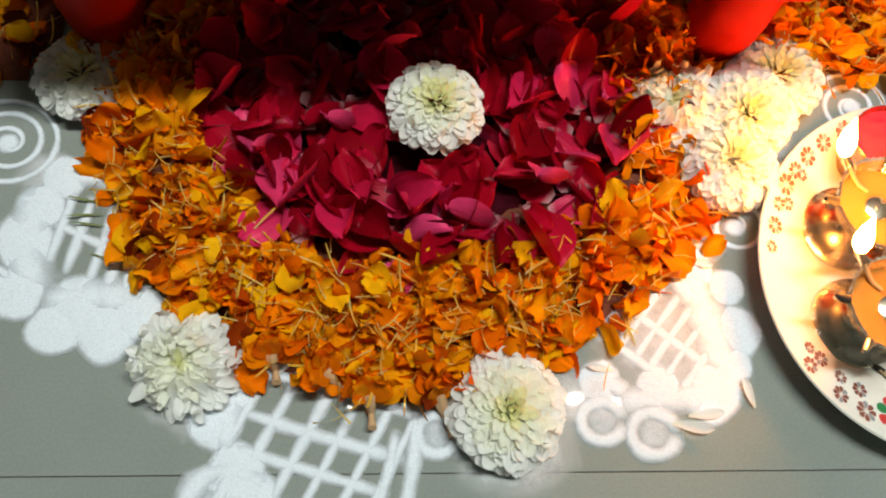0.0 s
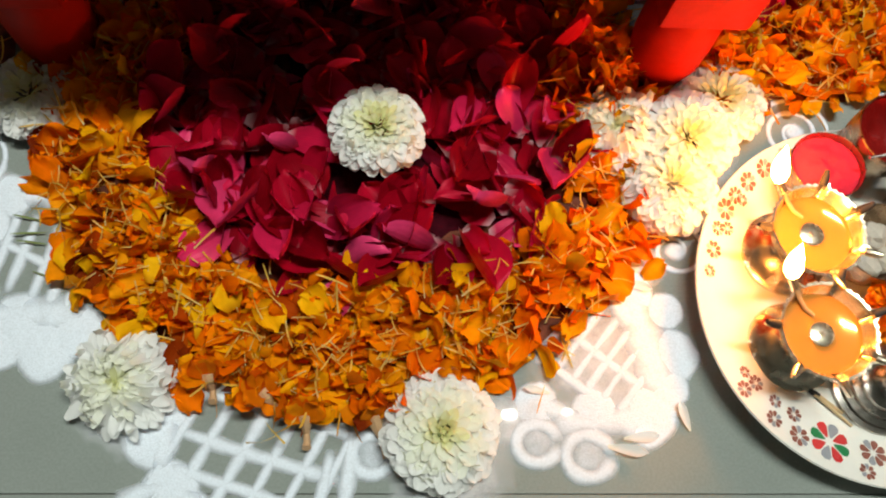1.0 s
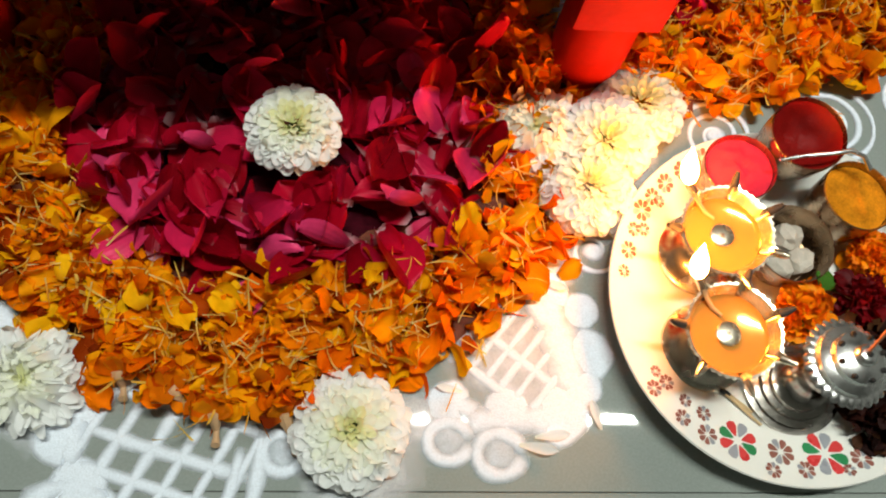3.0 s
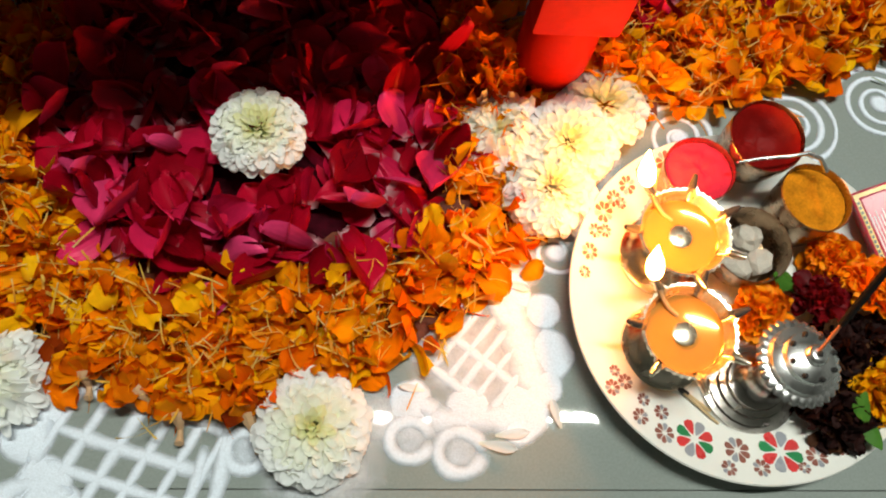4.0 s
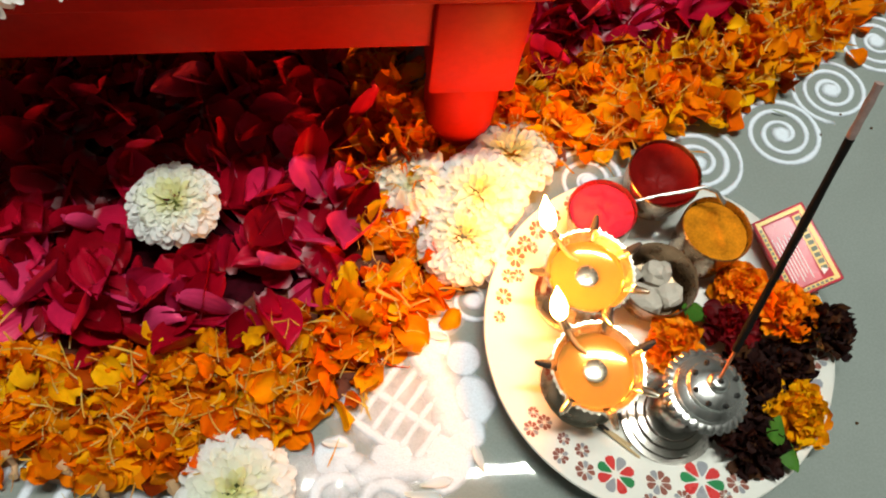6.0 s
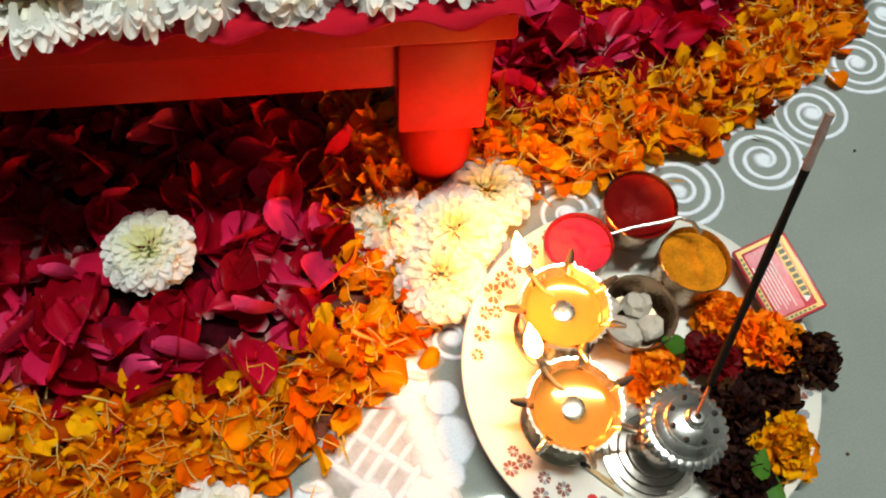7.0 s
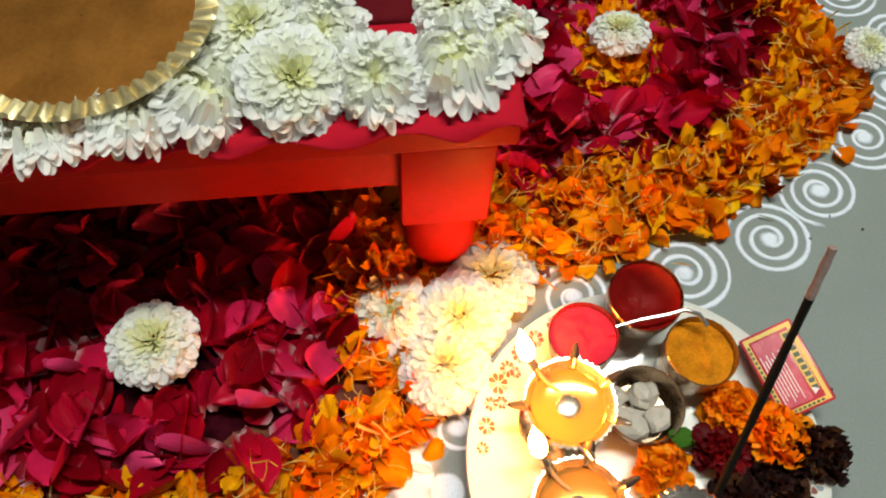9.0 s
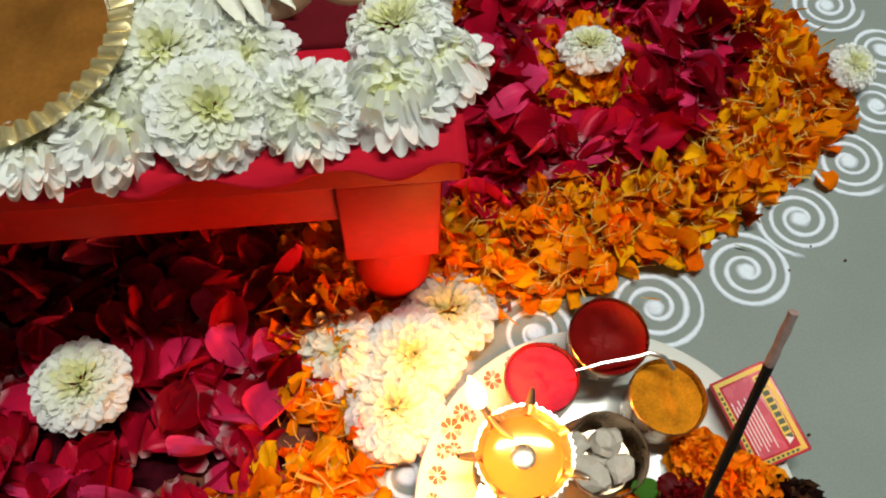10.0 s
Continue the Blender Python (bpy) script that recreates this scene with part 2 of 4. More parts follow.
def thing(name, label, category, at=(0, 0, 0), turn=(0, 0, 0), group="", kind=""):
    e = new(name)
    e.empty_display_size = 0.01
    e.matrix_world = pose(*at, *turn)
    return tagged(e, label, category, group, kind)


def part(name, bm, mats, parent, label="", smooth=True, m=None):
    me = bm if isinstance(bm, bpy.types.Mesh) else finish(bm, name, mats, smooth)
    ob = new(name, me)
    ob.parent = parent
    if m is not None:
        ob.matrix_basis = m
    if label:
        tagged(ob, label)
    return ob


def lathe(bm, profile, n=40, wob=None, mat=0):
    """Turn (radius, z) pairs round z. wob(i, angle) adds to the radius and height of ring i."""
    rings = []
    for i, (r, z) in enumerate(profile):
        ring = []
        for k in range(n):
            a = 2 * math.pi * k / n
            dr, dz = wob(i, a) if wob else (0, 0)
            ring.append(bm.verts.new(((r + dr) * math.cos(a), (r + dr) * math.sin(a), z + dz)))
        rings.append(ring)
    for a, b in zip(rings, rings[1:]):
        for k in range(n):
            f = bm.faces.new((a[k], a[(k + 1) % n], b[(k + 1) % n], b[k]))
            f.material_index = mat
    return rings


def cap(bm, ring, mat=0):
    f = bm.faces.new(ring)
    f.material_index = mat
    return f


def box(bm, x0, x1, y0, y1, z0, z1, bevel=0.0, seg=2, m=None, mat=0):
    r = bmesh.ops.create_cube(bm, size=1.0)
    vs = r["verts"]
    for v in vs:
        v.co = Vector(((x0 + x1) / 2 + v.co.x * (x1 - x0), (y0 + y1) / 2 + v.co.y * (y1 - y0), (z0 + z1) / 2 + v.co.z * (z1 - z0)))
        if m is not None:
            v.co = m @ v.co
    fs = list({f for v in vs for f in v.link_faces})
    for f in fs:
        f.material_index = mat
    if bevel:
        es = list({e for v in vs for e in v.link_edges})
        bmesh.ops.bevel(bm, geom=es, offset=bevel, segments=seg, profile=0.5, affect="EDGES")


def tube(bm, pts, radii, n=8, mat=0):
    rings = []
    up = Vector((0.123, 0.31, 0.94))
    for i, p in enumerate(pts):
        d = Vector(pts[min(i + 1, len(pts) - 1)]) - Vector(pts[max(i - 1, 0)])
        a = d.cross(up).normalized()
        b = a.cross(d).normalized()
        r = radii[i] if isinstance(radii, (list, tuple)) else radii
        rings.append([bm.verts.new(Vector(p) + r * (math.cos(2 * math.pi * k / n) * a + math.sin(2 * math.pi * k / n) * b)) for k in range(n)])
    for a, b in zip(rings, rings[1:]):
        for k in range(n):
            bm.faces.new((a[k], a[(k + 1) % n], b[(k + 1) % n], b[k])).material_index = mat
    bm.faces.new(rings[0]).material_index = mat
    bm.faces.new(rings[-1]).material_index = mat


def petal_grid(rng, length, width, cup, curl, ruffle, nu=4, nv=5, tip=0.75, foot=0.25, notch=0.0, twist=0.0, blunt=0.05, frill=0.0, bend=0.0):
    """Vertices (along +y from the origin), quads and UVs of one petal."""
    vs, uv = [], []
    ph = rng.random() * 6.28
    rag = [rng.uniform(-1, 1) for _ in range(nu + 1)]
    side = [(rng.uniform(-1, 1), rng.uniform(-1, 1)) for _ in range(nv + 1)]
    for j in range(nv + 1):
        v = 1 - (1 - j / nv) ** 1.6
        w = foot + (1 - foot) * math.sin(min(v / tip, 1.0) * math.pi / 2)
        if v > tip:
            w *= math.sqrt(max(blunt, 1 - ((v - tip) / (1 - tip)) ** 2 * 0.97))
        for i in range(nu + 1):
            u = 2 * i / nu - 1
            x = u * w * width / 2 * (1 + frill * side[j][u > 0] * v) + bend * v * v
            y = v * length * (1 - notch * (1 - u * u) * (v > 0.95)) - 0.06 * length * u * u * v + frill * 0.55 * rag[i] * length * v ** 4
            z = cup * u * u * w + curl * v * v + ruffle * math.sin(u * 4.2 + ph + v * 2.0) * v + rng.uniform(-1, 1) * ruffle * 0.22
            z += twist * u * v
            vs.append(Vector((x, y, z)))
            uv.append((i / nu, v))
    qs = [(j * (nu + 1) + i, j * (nu + 1) + i + 1, (j + 1) * (nu + 1) + i + 1, (j + 1) * (nu + 1) + i) for j in range(nv) for i in range(nu)]
    return vs, qs, uv


class Joined:
    """Gathers many small pieces into one mesh without bmesh."""
    def __init__(self):
        self.v, self.f, self.uv = [], [], []

    def add(self, grid, m):
        o = len(self.v)
        vs, qs, uv = grid
        self.v += [m @ p for p in vs]
        self.f += [tuple(o + i for i in q) for q in qs]
        self.uv += uv

    def mesh(self, name, mat):
        me = bpy.data.meshes.new(name)
        me.from_pydata([tuple(p) for p in self.v], [], self.f)
        layer = me.uv_layers.new(name="UVMap")
        idx = np.zeros(len(me.loops), dtype=np.int32)
        me.loops.foreach_get("vertex_index", idx)
        layer.data.foreach_set("uv", np.array(self.uv, dtype=np.float32)[idx].ravel())
        me.materials.append(mat)
        me.shade_smooth()
        return me


def one_petal(name, grid, mat):
    j = Joined()
    j.add(grid, Matrix.Identity(4))
    return j.mesh(name, mat)


def inside(x, y, poly):
    hit = False
    for (x0, y0), (x1, y1) in zip(poly, poly[1:] + poly[:1]):
        if (y0 > y) != (y1 > y) and x < (x1 - x0) * (y - y0) / (y1 - y0) + x0:
            hit = not hit
    return hit


def edge_gap(x, y, poly):
    best = 9.0
    for (x0, y0), (x1, y1) in zip(poly, poly[1:] + poly[:1]):
        dx, dy = x1 - x0, y1 - y0
        s = max(0, min(1, ((x - x0) * dx + (y - y0) * dy) / (dx * dx + dy * dy)))
        best = min(best, math.hypot(x - x0 - s * dx, y - y0 - s * dy))
    return best


# ---- room ----
floor = thing("floor", "grey-green polished vitrified tile floor with thin dark joints", "floor", kind="structure")
bm = bmesh.new()
box(bm, -2.4, 2.6, -2.4, 2.4, -0.05, -0.0025)
part("grout_bed", bm, M["grout"], floor)
tiles = {}
for ix in range(-2, 3):
    for iy in range(-4, 4):
        x0, y0 = -0.5 + 1.2 * ix, 0.0 + 0.6 * iy
        if not tiles:
            bm = bmesh.new()
            box(bm, 0.0003, 1.1997, 0.0003, 0.5997, -0.009, 0.0, 0.0003, 2)
            tiles["mesh"] = finish(bm, "tile", M["tile"], False)
        part("tile", tiles["mesh"], None, floor, m=pose(0, -0.0012, 0, 0, 0, -0.45) @ pose(x0, y0, 0))
# walls and ceiling are added out of view to limit and return light
for name, b in (("wall_north", (-2.4, 2.6, 2.4, 2.5, 0, 2.6)), ("wall_south", (-2.4, 2.6, -2.5, -2.4, 0, 2.6)),
                ("wall_west", (-2.5, -2.4, -2.4, 2.4, 0, 2.6)), ("wall_east", (2.6, 2.7, -2.4, 2.4, 0, 2.6))):
    bm = bmesh.new()
    box(bm, *b)
    tagged(new(name, finish(bm, name, M["wall"], False)), "unseen grey wall added to close the room", "wall", kind="structure")
bm = bmesh.new()
box(bm, -2.5, 2.7, -2.5, 2.5, 2.6, 2.7)
tagged(new("ceiling", finish(bm, "ceiling", M["ceiling"], False)), "unseen grey ceiling added to close the room", "ceiling", kind="structure")
tube_light = thing("tube_light", "long white fluorescent tube light under the ceiling", "lamp", (TUBE[0], TUBE[1], 2.5))
bm = bmesh.new()
box(bm, -0.63, 0.63, -0.03, 0.03, 0.03, 0.1, 0.006)
part("housing", bm, M["wall"], tube_light, "white metal housing")
bm = bmesh.new()
tube(bm, [(-0.6, 0, 0.0), (0.6, 0, 0.0)], 0.014, 12)
part("tube", bm, M["tube"], tube_light, "glowing glass tube")

# ---- rangoli powder ----
def ribbon(store, pts, width, high=0.0011, rng=None, fade=0.35):
    """A line of powder along pts: a low rounded ridge, thin at its sides and ends."""
    n, m = len(pts), 6
    base = len(store["v"])
    for i, (x, y) in enumerate(pts):
        ax, ay = pts[max(i - 1, 0)]
        bx, by = pts[min(i + 1, n - 1)]
        d = math.hypot(bx - ax, by - ay) or 1e-6
        nx, ny = -(by - ay) / d, (bx - ax) / d
        w = width * (0.85 + 0.35 * noise.noise((x * 90, y * 90, width * 700)))
        end = min(1.0, (min(i, n - 1 - i) + 0.6) / 2.0)
        for k in range(m + 1):
            s = 2 * k / m - 1
            h = (1 - s * s)
            store["v"].append((x + nx * w / 2 * s, y + ny * w / 2 * s, 0.00025 + high * h * end + 0.0002 * rng.random()))
            store["c"].append(h ** 1.25 * end)
    for i in range(n - 1):
        for k in range(m):
            a = base + i * (m + 1) + k
            store["f"].append((a, a + 1, a + m + 2, a + m + 1))


def patch(store, cx, cy, rx, ry, turn=0.0, high=0.0009, rng=None, thick=1.0):
    """A rounded heap of powder with an uneven outline."""
    base, rings, n = len(store["v"]), 5, 22
    ph = rng.random() * 50
    for j in range(rings + 1):
        for k in range(n):
            a = 2 * math.pi * k / n
            r = (j / rings) * (1 + 0.13 * noise.noise((math.cos(a) * 1.6 + ph, math.sin(a) * 1.6, ph)))
            x, y = r * rx * math.cos(a), r * ry * math.sin(a)
            c, s = math.cos(turn), math.sin(turn)
            f = 1 - (j / rings) ** 2
            store["v"].append((cx + c * x - s * y, cy + s * x + c * y, 0.0003 + high * f + 0.0002 * rng.random()))
            store["c"].append(min(1.0, f * (1.25 if thick <= 1.0 else 2.4)) * min(1.0, thick))
    for j in range(rings):
        for k in range(n):
            a, b = base + j * n + k, base + j * n + (k + 1) % n
            store["f"].append((a, b, b + n, a + n))


def powder_thing(store, name, label="", group="", thin=False, parent=None):
    me = bpy.data.meshes.new(name)
    me.from_pydata(store["v"], [], store["f"])
    at = me.attributes.new("cover", "FLOAT", "POINT")
    at.data.foreach_set("value", np.array(store["c"], dtype=np.float32))
    me.materials.append(M["thin_powder" if thin else "powder"])
    me.shade_smooth()
    if parent:
        return part(name, me, None, parent)
    return tagged(new(name, me), label, "rangoli", group)


def empty_store():
    return {"v": [], "f": [], "c": []}


def spiral(cx, cy, r, turns, start, seed, flip=1, squash=1.0):
    rng = random.Random(seed)
    st = empty_store()
    pts, n = [], int(26 * turns)
    for i in range(n + 1):
        s = i / n
        a = start + flip * 2 * math.pi * turns * s
        q = r * (0.10 + 0.90 * s ** 0.85) * (1 + 0.05 * noise.noise((s * 6, seed, 0)))
        pts.append((cx + q * math.cos(a), cy + q * squash * math.sin(a)))
    ribbon(st, pts, 0.0058, 0.0009, rng)
    patch(st, cx, cy, 0.0080, 0.0072, 0, 0.0012, rng)
    return powder_thing(st, "rangoli_spiral", "white powder rangoli spiral drawn on grey tiles", "rangoli spirals")


SPIRALS = [(0.265, 0.218, 0.0235, 2.3, 0.8), (0.343, 0.228, 0.0290, 2.8, 2.2), (0.408, 0.248, 0.0285, 2.8, 4.0), (0.454, 0.283, 0.0280, 2.9, 5.2),
           (0.501, 0.325, 0.0275, 2.8, 0.4), (0.536, 0.370, 0.0240, 2.5, 2.0), (0.557, 0.420, 0.0235, 2.6, 3.0), (0.528, 0.466, 0.0265, 2.8, 1.0),
           (-0.246, 0.187, 0.0290, 2.7, 4.4), (0.179, 0.137, 0.0190, 1.6, 5.0)]
for i, (x, y, r, turns, start) in enumerate(SPIRALS):
    spiral(x, y, 1.08 * r, turns, start, 40 + i, squash=0.93)


def fan(label, seed, spot, axis, across, step, cols, rows, sides, lobes, rings):
    """A lattice of powder lines between thick smeared borders, with round lobes along its rim.
    spot: a crossing in its middle; axis, across: degrees of its two sets of lines; step: their spacing;
    sides: thick strokes; lobes: filled heaps (x, y, r); rings: loops with a bare middle (x, y, r)."""
    rng = random.Random(seed)
    t = thing("rangoli_fan", label, "rangoli", group="rangoli fans")
    ax, ay = math.cos(radians(axis)), math.sin(radians(axis))
    tx, ty = math.cos(radians(across)), math.sin(radians(across))

    def strip(name, pts, width, high=0.0009):
        st = empty_store()
        ribbon(st, pts, width, high, rng)
        powder_thing(st, name, parent=t)

    def lines(first, last, gap, dx, dy, sx, sy, reach, width):
        for k in range(first, last + 1):
            bow = rng.uniform(-0.002, 0.002)
            o = k * gap + rng.uniform(-0.0012, 0.0012)
            strip("lattice_line", [(spot[0] + sx * o + dx * q + sx * bow * math.cos(q / reach[1]), spot[1] + sy * o + dy * q + sy * bow * math.cos(q / reach[1]))
                                   for q in (reach[0] + (reach[1] - reach[0]) * m / 11 for m in range(12))], width * rng.uniform(0.9, 1.2))

    (c0, c1, c_reach), (r0, r1, r_reach) = cols, rows
    lines(c0, c1, step[0], ax, ay, tx, ty, c_reach, 0.0086)
    lines(r0, r1, step[1], tx, ty, ax, ay, r_reach, 0.0098)
    for (x0, y0), (x1, y1), bow, width in sides:
        d = math.hypot(x1 - x0, y1 - y0)
        strip("border", [(x0 + (x1 - x0) * m / 11 - (y1 - y0) / d * bow * math.sin(math.pi * m / 11), y0 + (y1 - y0) * m / 11 + (x1 - x0) / d * bow * math.sin(math.pi * m / 11)) for m in range(12)], width, 0.0011)
    for x, y, r in lobes:
        st = empty_store()
        patch(st, x, y, r * 1.12, r * rng.uniform(0.95, 1.1), rng.random() * 3, 0.0012, rng, 1.25)
        powder_thing(st, "lobe", parent=t)
    for x, y, r in rings:
        loop = [(x + r * math.cos(2 * math.pi * m / 18), y + r * 0.92 * math.sin(2 * math.pi * m / 18)) for m in range(19)]
        st = empty_store()
        ribbon(st, loop, r * 1.05, 0.0011, rng)
        patch(st, x, y, r * 0.95, r * 0.9, 0, 0.0007, rng, 0.62)
        powder_thing(st, "scallop", parent=t)


fan("white powder lattice with scalloped rim beside the marigold petals", 11, (-0.199, 0.131), 257, 334, (0.0118, 0.0250), (-1, 3, (-0.024, 0.024)), (0, 0, (-0.018, 0.034)),
    [((-0.214, 0.166), (-0.176, 0.158), 0.004, 0.020), ((-0.220, 0.160), (-0.218, 0.098), -0.009, 0.034), ((-0.216, 0.094), (-0.158, 0.094), 0.002, 0.026)],
    [(-0.212, 0.166, 0.014), (-0.229, 0.128, 0.017), (-0.222, 0.148, 0.014), (-0.229, 0.098, 0.016), (-0.206, 0.078, 0.016), (-0.180, 0.076, 0.018), (-0.164, 0.085, 0.015), (-0.196, 0.090, 0.018)], [(-0.243, 0.104, 0.008)])
fan("broad white powder lattice running over the tile joint", 12, (-0.069, 0.023), 243, 343, (0.0172, 0.0205), (-2, 3, (-0.032, 0.046)), (-1, 2, (-0.040, 0.056)),
    [((-0.104, 0.056), (-0.110, 0.010), -0.004, 0.018), ((-0.108, 0.012), (-0.128, -0.030), 0.006, 0.014), ((-0.011, 0.034), (-0.022, -0.034), 0.003, 0.014), ((-0.022, 0.022), (-0.040, -0.034), 0.003, 0.009), ((-0.108, -0.012), (-0.030, -0.024), -0.004, 0.018)],
    [(-0.117, 0.030, 0.017), (-0.108, 0.044, 0.013), (-0.105, 0.002, 0.015), (-0.098, -0.012, 0.016)], [(0.000, 0.019, 0.011), (-0.110, -0.016, 0.020)])
fan("white powder lattice with round scallops next to the tray", 13, (0.1325, 0.069), 231, 322, (0.0105, 0.0200), (-3, 2, (-0.028, 0.026)), (0, 1, (-0.034, 0.026)),
    [((0.146, 0.118), (0.164, 0.046), 0.000, 0.034), ((0.138, 0.112), (0.150, 0.090), 0.000, 0.020), ((0.098, 0.036), (0.158, 0.038), 0.000, 0.026), ((0.084, 0.052), (0.106, 0.040), 0.000, 0.018)],
    [(0.153, 0.040, 0.018), (0.166, 0.054, 0.013), (0.150, 0.112, 0.014), (0.169, 0.100, 0.011), (0.172, 0.074, 0.015), (0.090, 0.046, 0.013), (0.124, 0.042, 0.014)], [(0.090, 0.025, 0.0115), (0.118, 0.018, 0.0125)])
rr = random.Random(5)
for x, y, a, b, t in ((-0.128, 0.044, 0.032, 0.028, 0), (0.042, 0.012, 0.040, 0.030, 0), (0.016, 0.024, 0.022, 0.020, 0), (-0.224, 0.170, 0.018, 0.013, 0.4), (0.070, 0.036, 0.024, 0.018, 0),
                      (0.158, 0.128, 0.016, 0.016, 0), (0.200, 0.190, 0.030, 0.020, 0.6), (0.128, 0.066, 0.050, 0.036, -0.8), (0.186, 0.160, 0.020, 0.024, 0.2)):
    st = empty_store()
    patch(st, x, y, a, b, t, 0.0006, rr, 0.8)
    powder_thing(st, "rangoli_powder", "loose white powder strewn between the rangoli lattices", "powder patches", True)["kind"] = "stuff"

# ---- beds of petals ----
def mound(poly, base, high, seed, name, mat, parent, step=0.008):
    """A bed's added underside, hidden by its petals; dark colour paints shade in gaps."""
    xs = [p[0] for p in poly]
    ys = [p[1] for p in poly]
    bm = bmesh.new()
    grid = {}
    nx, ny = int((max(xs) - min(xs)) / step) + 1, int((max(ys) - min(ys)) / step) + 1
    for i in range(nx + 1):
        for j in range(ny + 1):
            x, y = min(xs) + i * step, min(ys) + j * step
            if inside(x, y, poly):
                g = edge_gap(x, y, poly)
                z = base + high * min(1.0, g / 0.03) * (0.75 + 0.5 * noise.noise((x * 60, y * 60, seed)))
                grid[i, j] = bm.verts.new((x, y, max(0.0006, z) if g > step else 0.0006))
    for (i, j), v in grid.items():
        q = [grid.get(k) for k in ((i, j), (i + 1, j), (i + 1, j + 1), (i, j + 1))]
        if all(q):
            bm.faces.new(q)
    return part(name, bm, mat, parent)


def scatter(parent, name, poly, holes, count, singles, grids, mat, base, high, seed, tilt, near, size=(0.8, 1.2), edge=0.0, stuff="petal_layer", clear=(), inset=0.0):
    """count petals laid over one another inside poly and outside holes; those nearest to near are separate pieces."""
    rng = random.Random(seed)
    xs = [p[0] for p in poly]
    ys = [p[1] for p in poly]
    spots = []
    while len(spots) < count:
        x, y = rng.uniform(min(xs), max(xs)), rng.uniform(min(ys), max(ys))
        x2, y2 = x + rng.gauss(0, edge), y + rng.gauss(0, edge)
        if inside(x, y, poly) and not any(inside(x, y, h) for h in holes):
            g = edge_gap(x, y, poly)
            if g < rng.uniform(0.2, 1.0) * inset:
                continue
            layer = len(spots) / count
            if layer > 0.1 and any(math.hypot(x2 - c[0], y2 - c[1]) < 0.044 for c in clear):
                spots.append(None)
                continue
            z = base + high * min(1.0, g / 0.03) * (0.35 + 0.65 * layer) + rng.uniform(0, 0.002)
            m = pose(x2, y2, z, rng.gauss(0, tilt), rng.gauss(0, tilt), rng.uniform(0, 360)) @ Matrix.Scale(rng.uniform(*size), 4)
            spots.append((math.hypot(x2 - near[0], y2 - near[1]) - 0.12 * layer, rng.randrange(len(grids)), m))
    spots = [q for q in spots if q]
    spots.sort(key=lambda s: s[0])
    meshes = [one_petal(name, g, mat) for g in grids]
    for _, k, m in spots[:singles]:
        part(name, meshes[k], None, parent, m=m)
    if len(spots) > singles:
        j = Joined()
        for _, k, m in spots[singles:]:
            j.add(grids[k], m)
        tagged(part(stuff, j.mesh(stuff, mat), None, parent), kind="stuff")


rng = random.Random(77)
def kinds(count, lo, hi, **k):
    out = []
    for _ in range(count):
        L = rng.uniform(lo, hi)
        out.append(petal_grid(rng, L, L * rng.uniform(*k.get("ratio", (0.7, 1.0))), L * rng.uniform(*k["cup"]), L * rng.uniform(*k["curl"]), L * k["ruffle"],
                              blunt=k.get("blunt", 0.05), tip=k.get("tip", 0.75), foot=k.get("foot", 0.25), nu=k.get("nu", 5), nv=k.get("nv", 5), frill=k.get("frill", 0.0),
                              bend=L * rng.uniform(-1, 1) * k.get("bend", 0.0)))
    return out


MARI = kinds(26, 0.011, 0.0205, nu=6, nv=6, cup=(-0.34, 0.50), curl=(-0.55, 0.60), ruffle=0.19, frill=0.09, blunt=0.22, ratio=(0.70, 1.15), foot=0.40, bend=0.15)
STRAW = kinds(16, 0.011, 0.024, cup=(0.0, 0.02), curl=(-0.5, 0.7), ruffle=0.05, ratio=(0.036, 0.064), nu=1, nv=5, foot=0.7, bend=0.40)
ROSE = kinds(26, 0.027, 0.043, cup=(-0.05, 0.46), curl=(-0.45, 0.45), ruffle=0.055, ratio=(0.50, 0.80), foot=0.30, tip=0.60, blunt=0.025, nu=6, nv=7, bend=0.16)


def ellipse(cx, cy, rx, ry, n=28, ripple=0.05, seed=1, a0=0.0, a1=360.0):
    pts = []
    for k in range(n):
        a = radians(a0 + (a1 - a0) * k / n)
        q = 1 + ripple * noise.noise((math.cos(a) * 2.2, math.sin(a) * 2.2, seed * 3.7))
        pts.append((cx + rx * q * math.cos(a), cy + ry * q * math.sin(a)))
    return pts


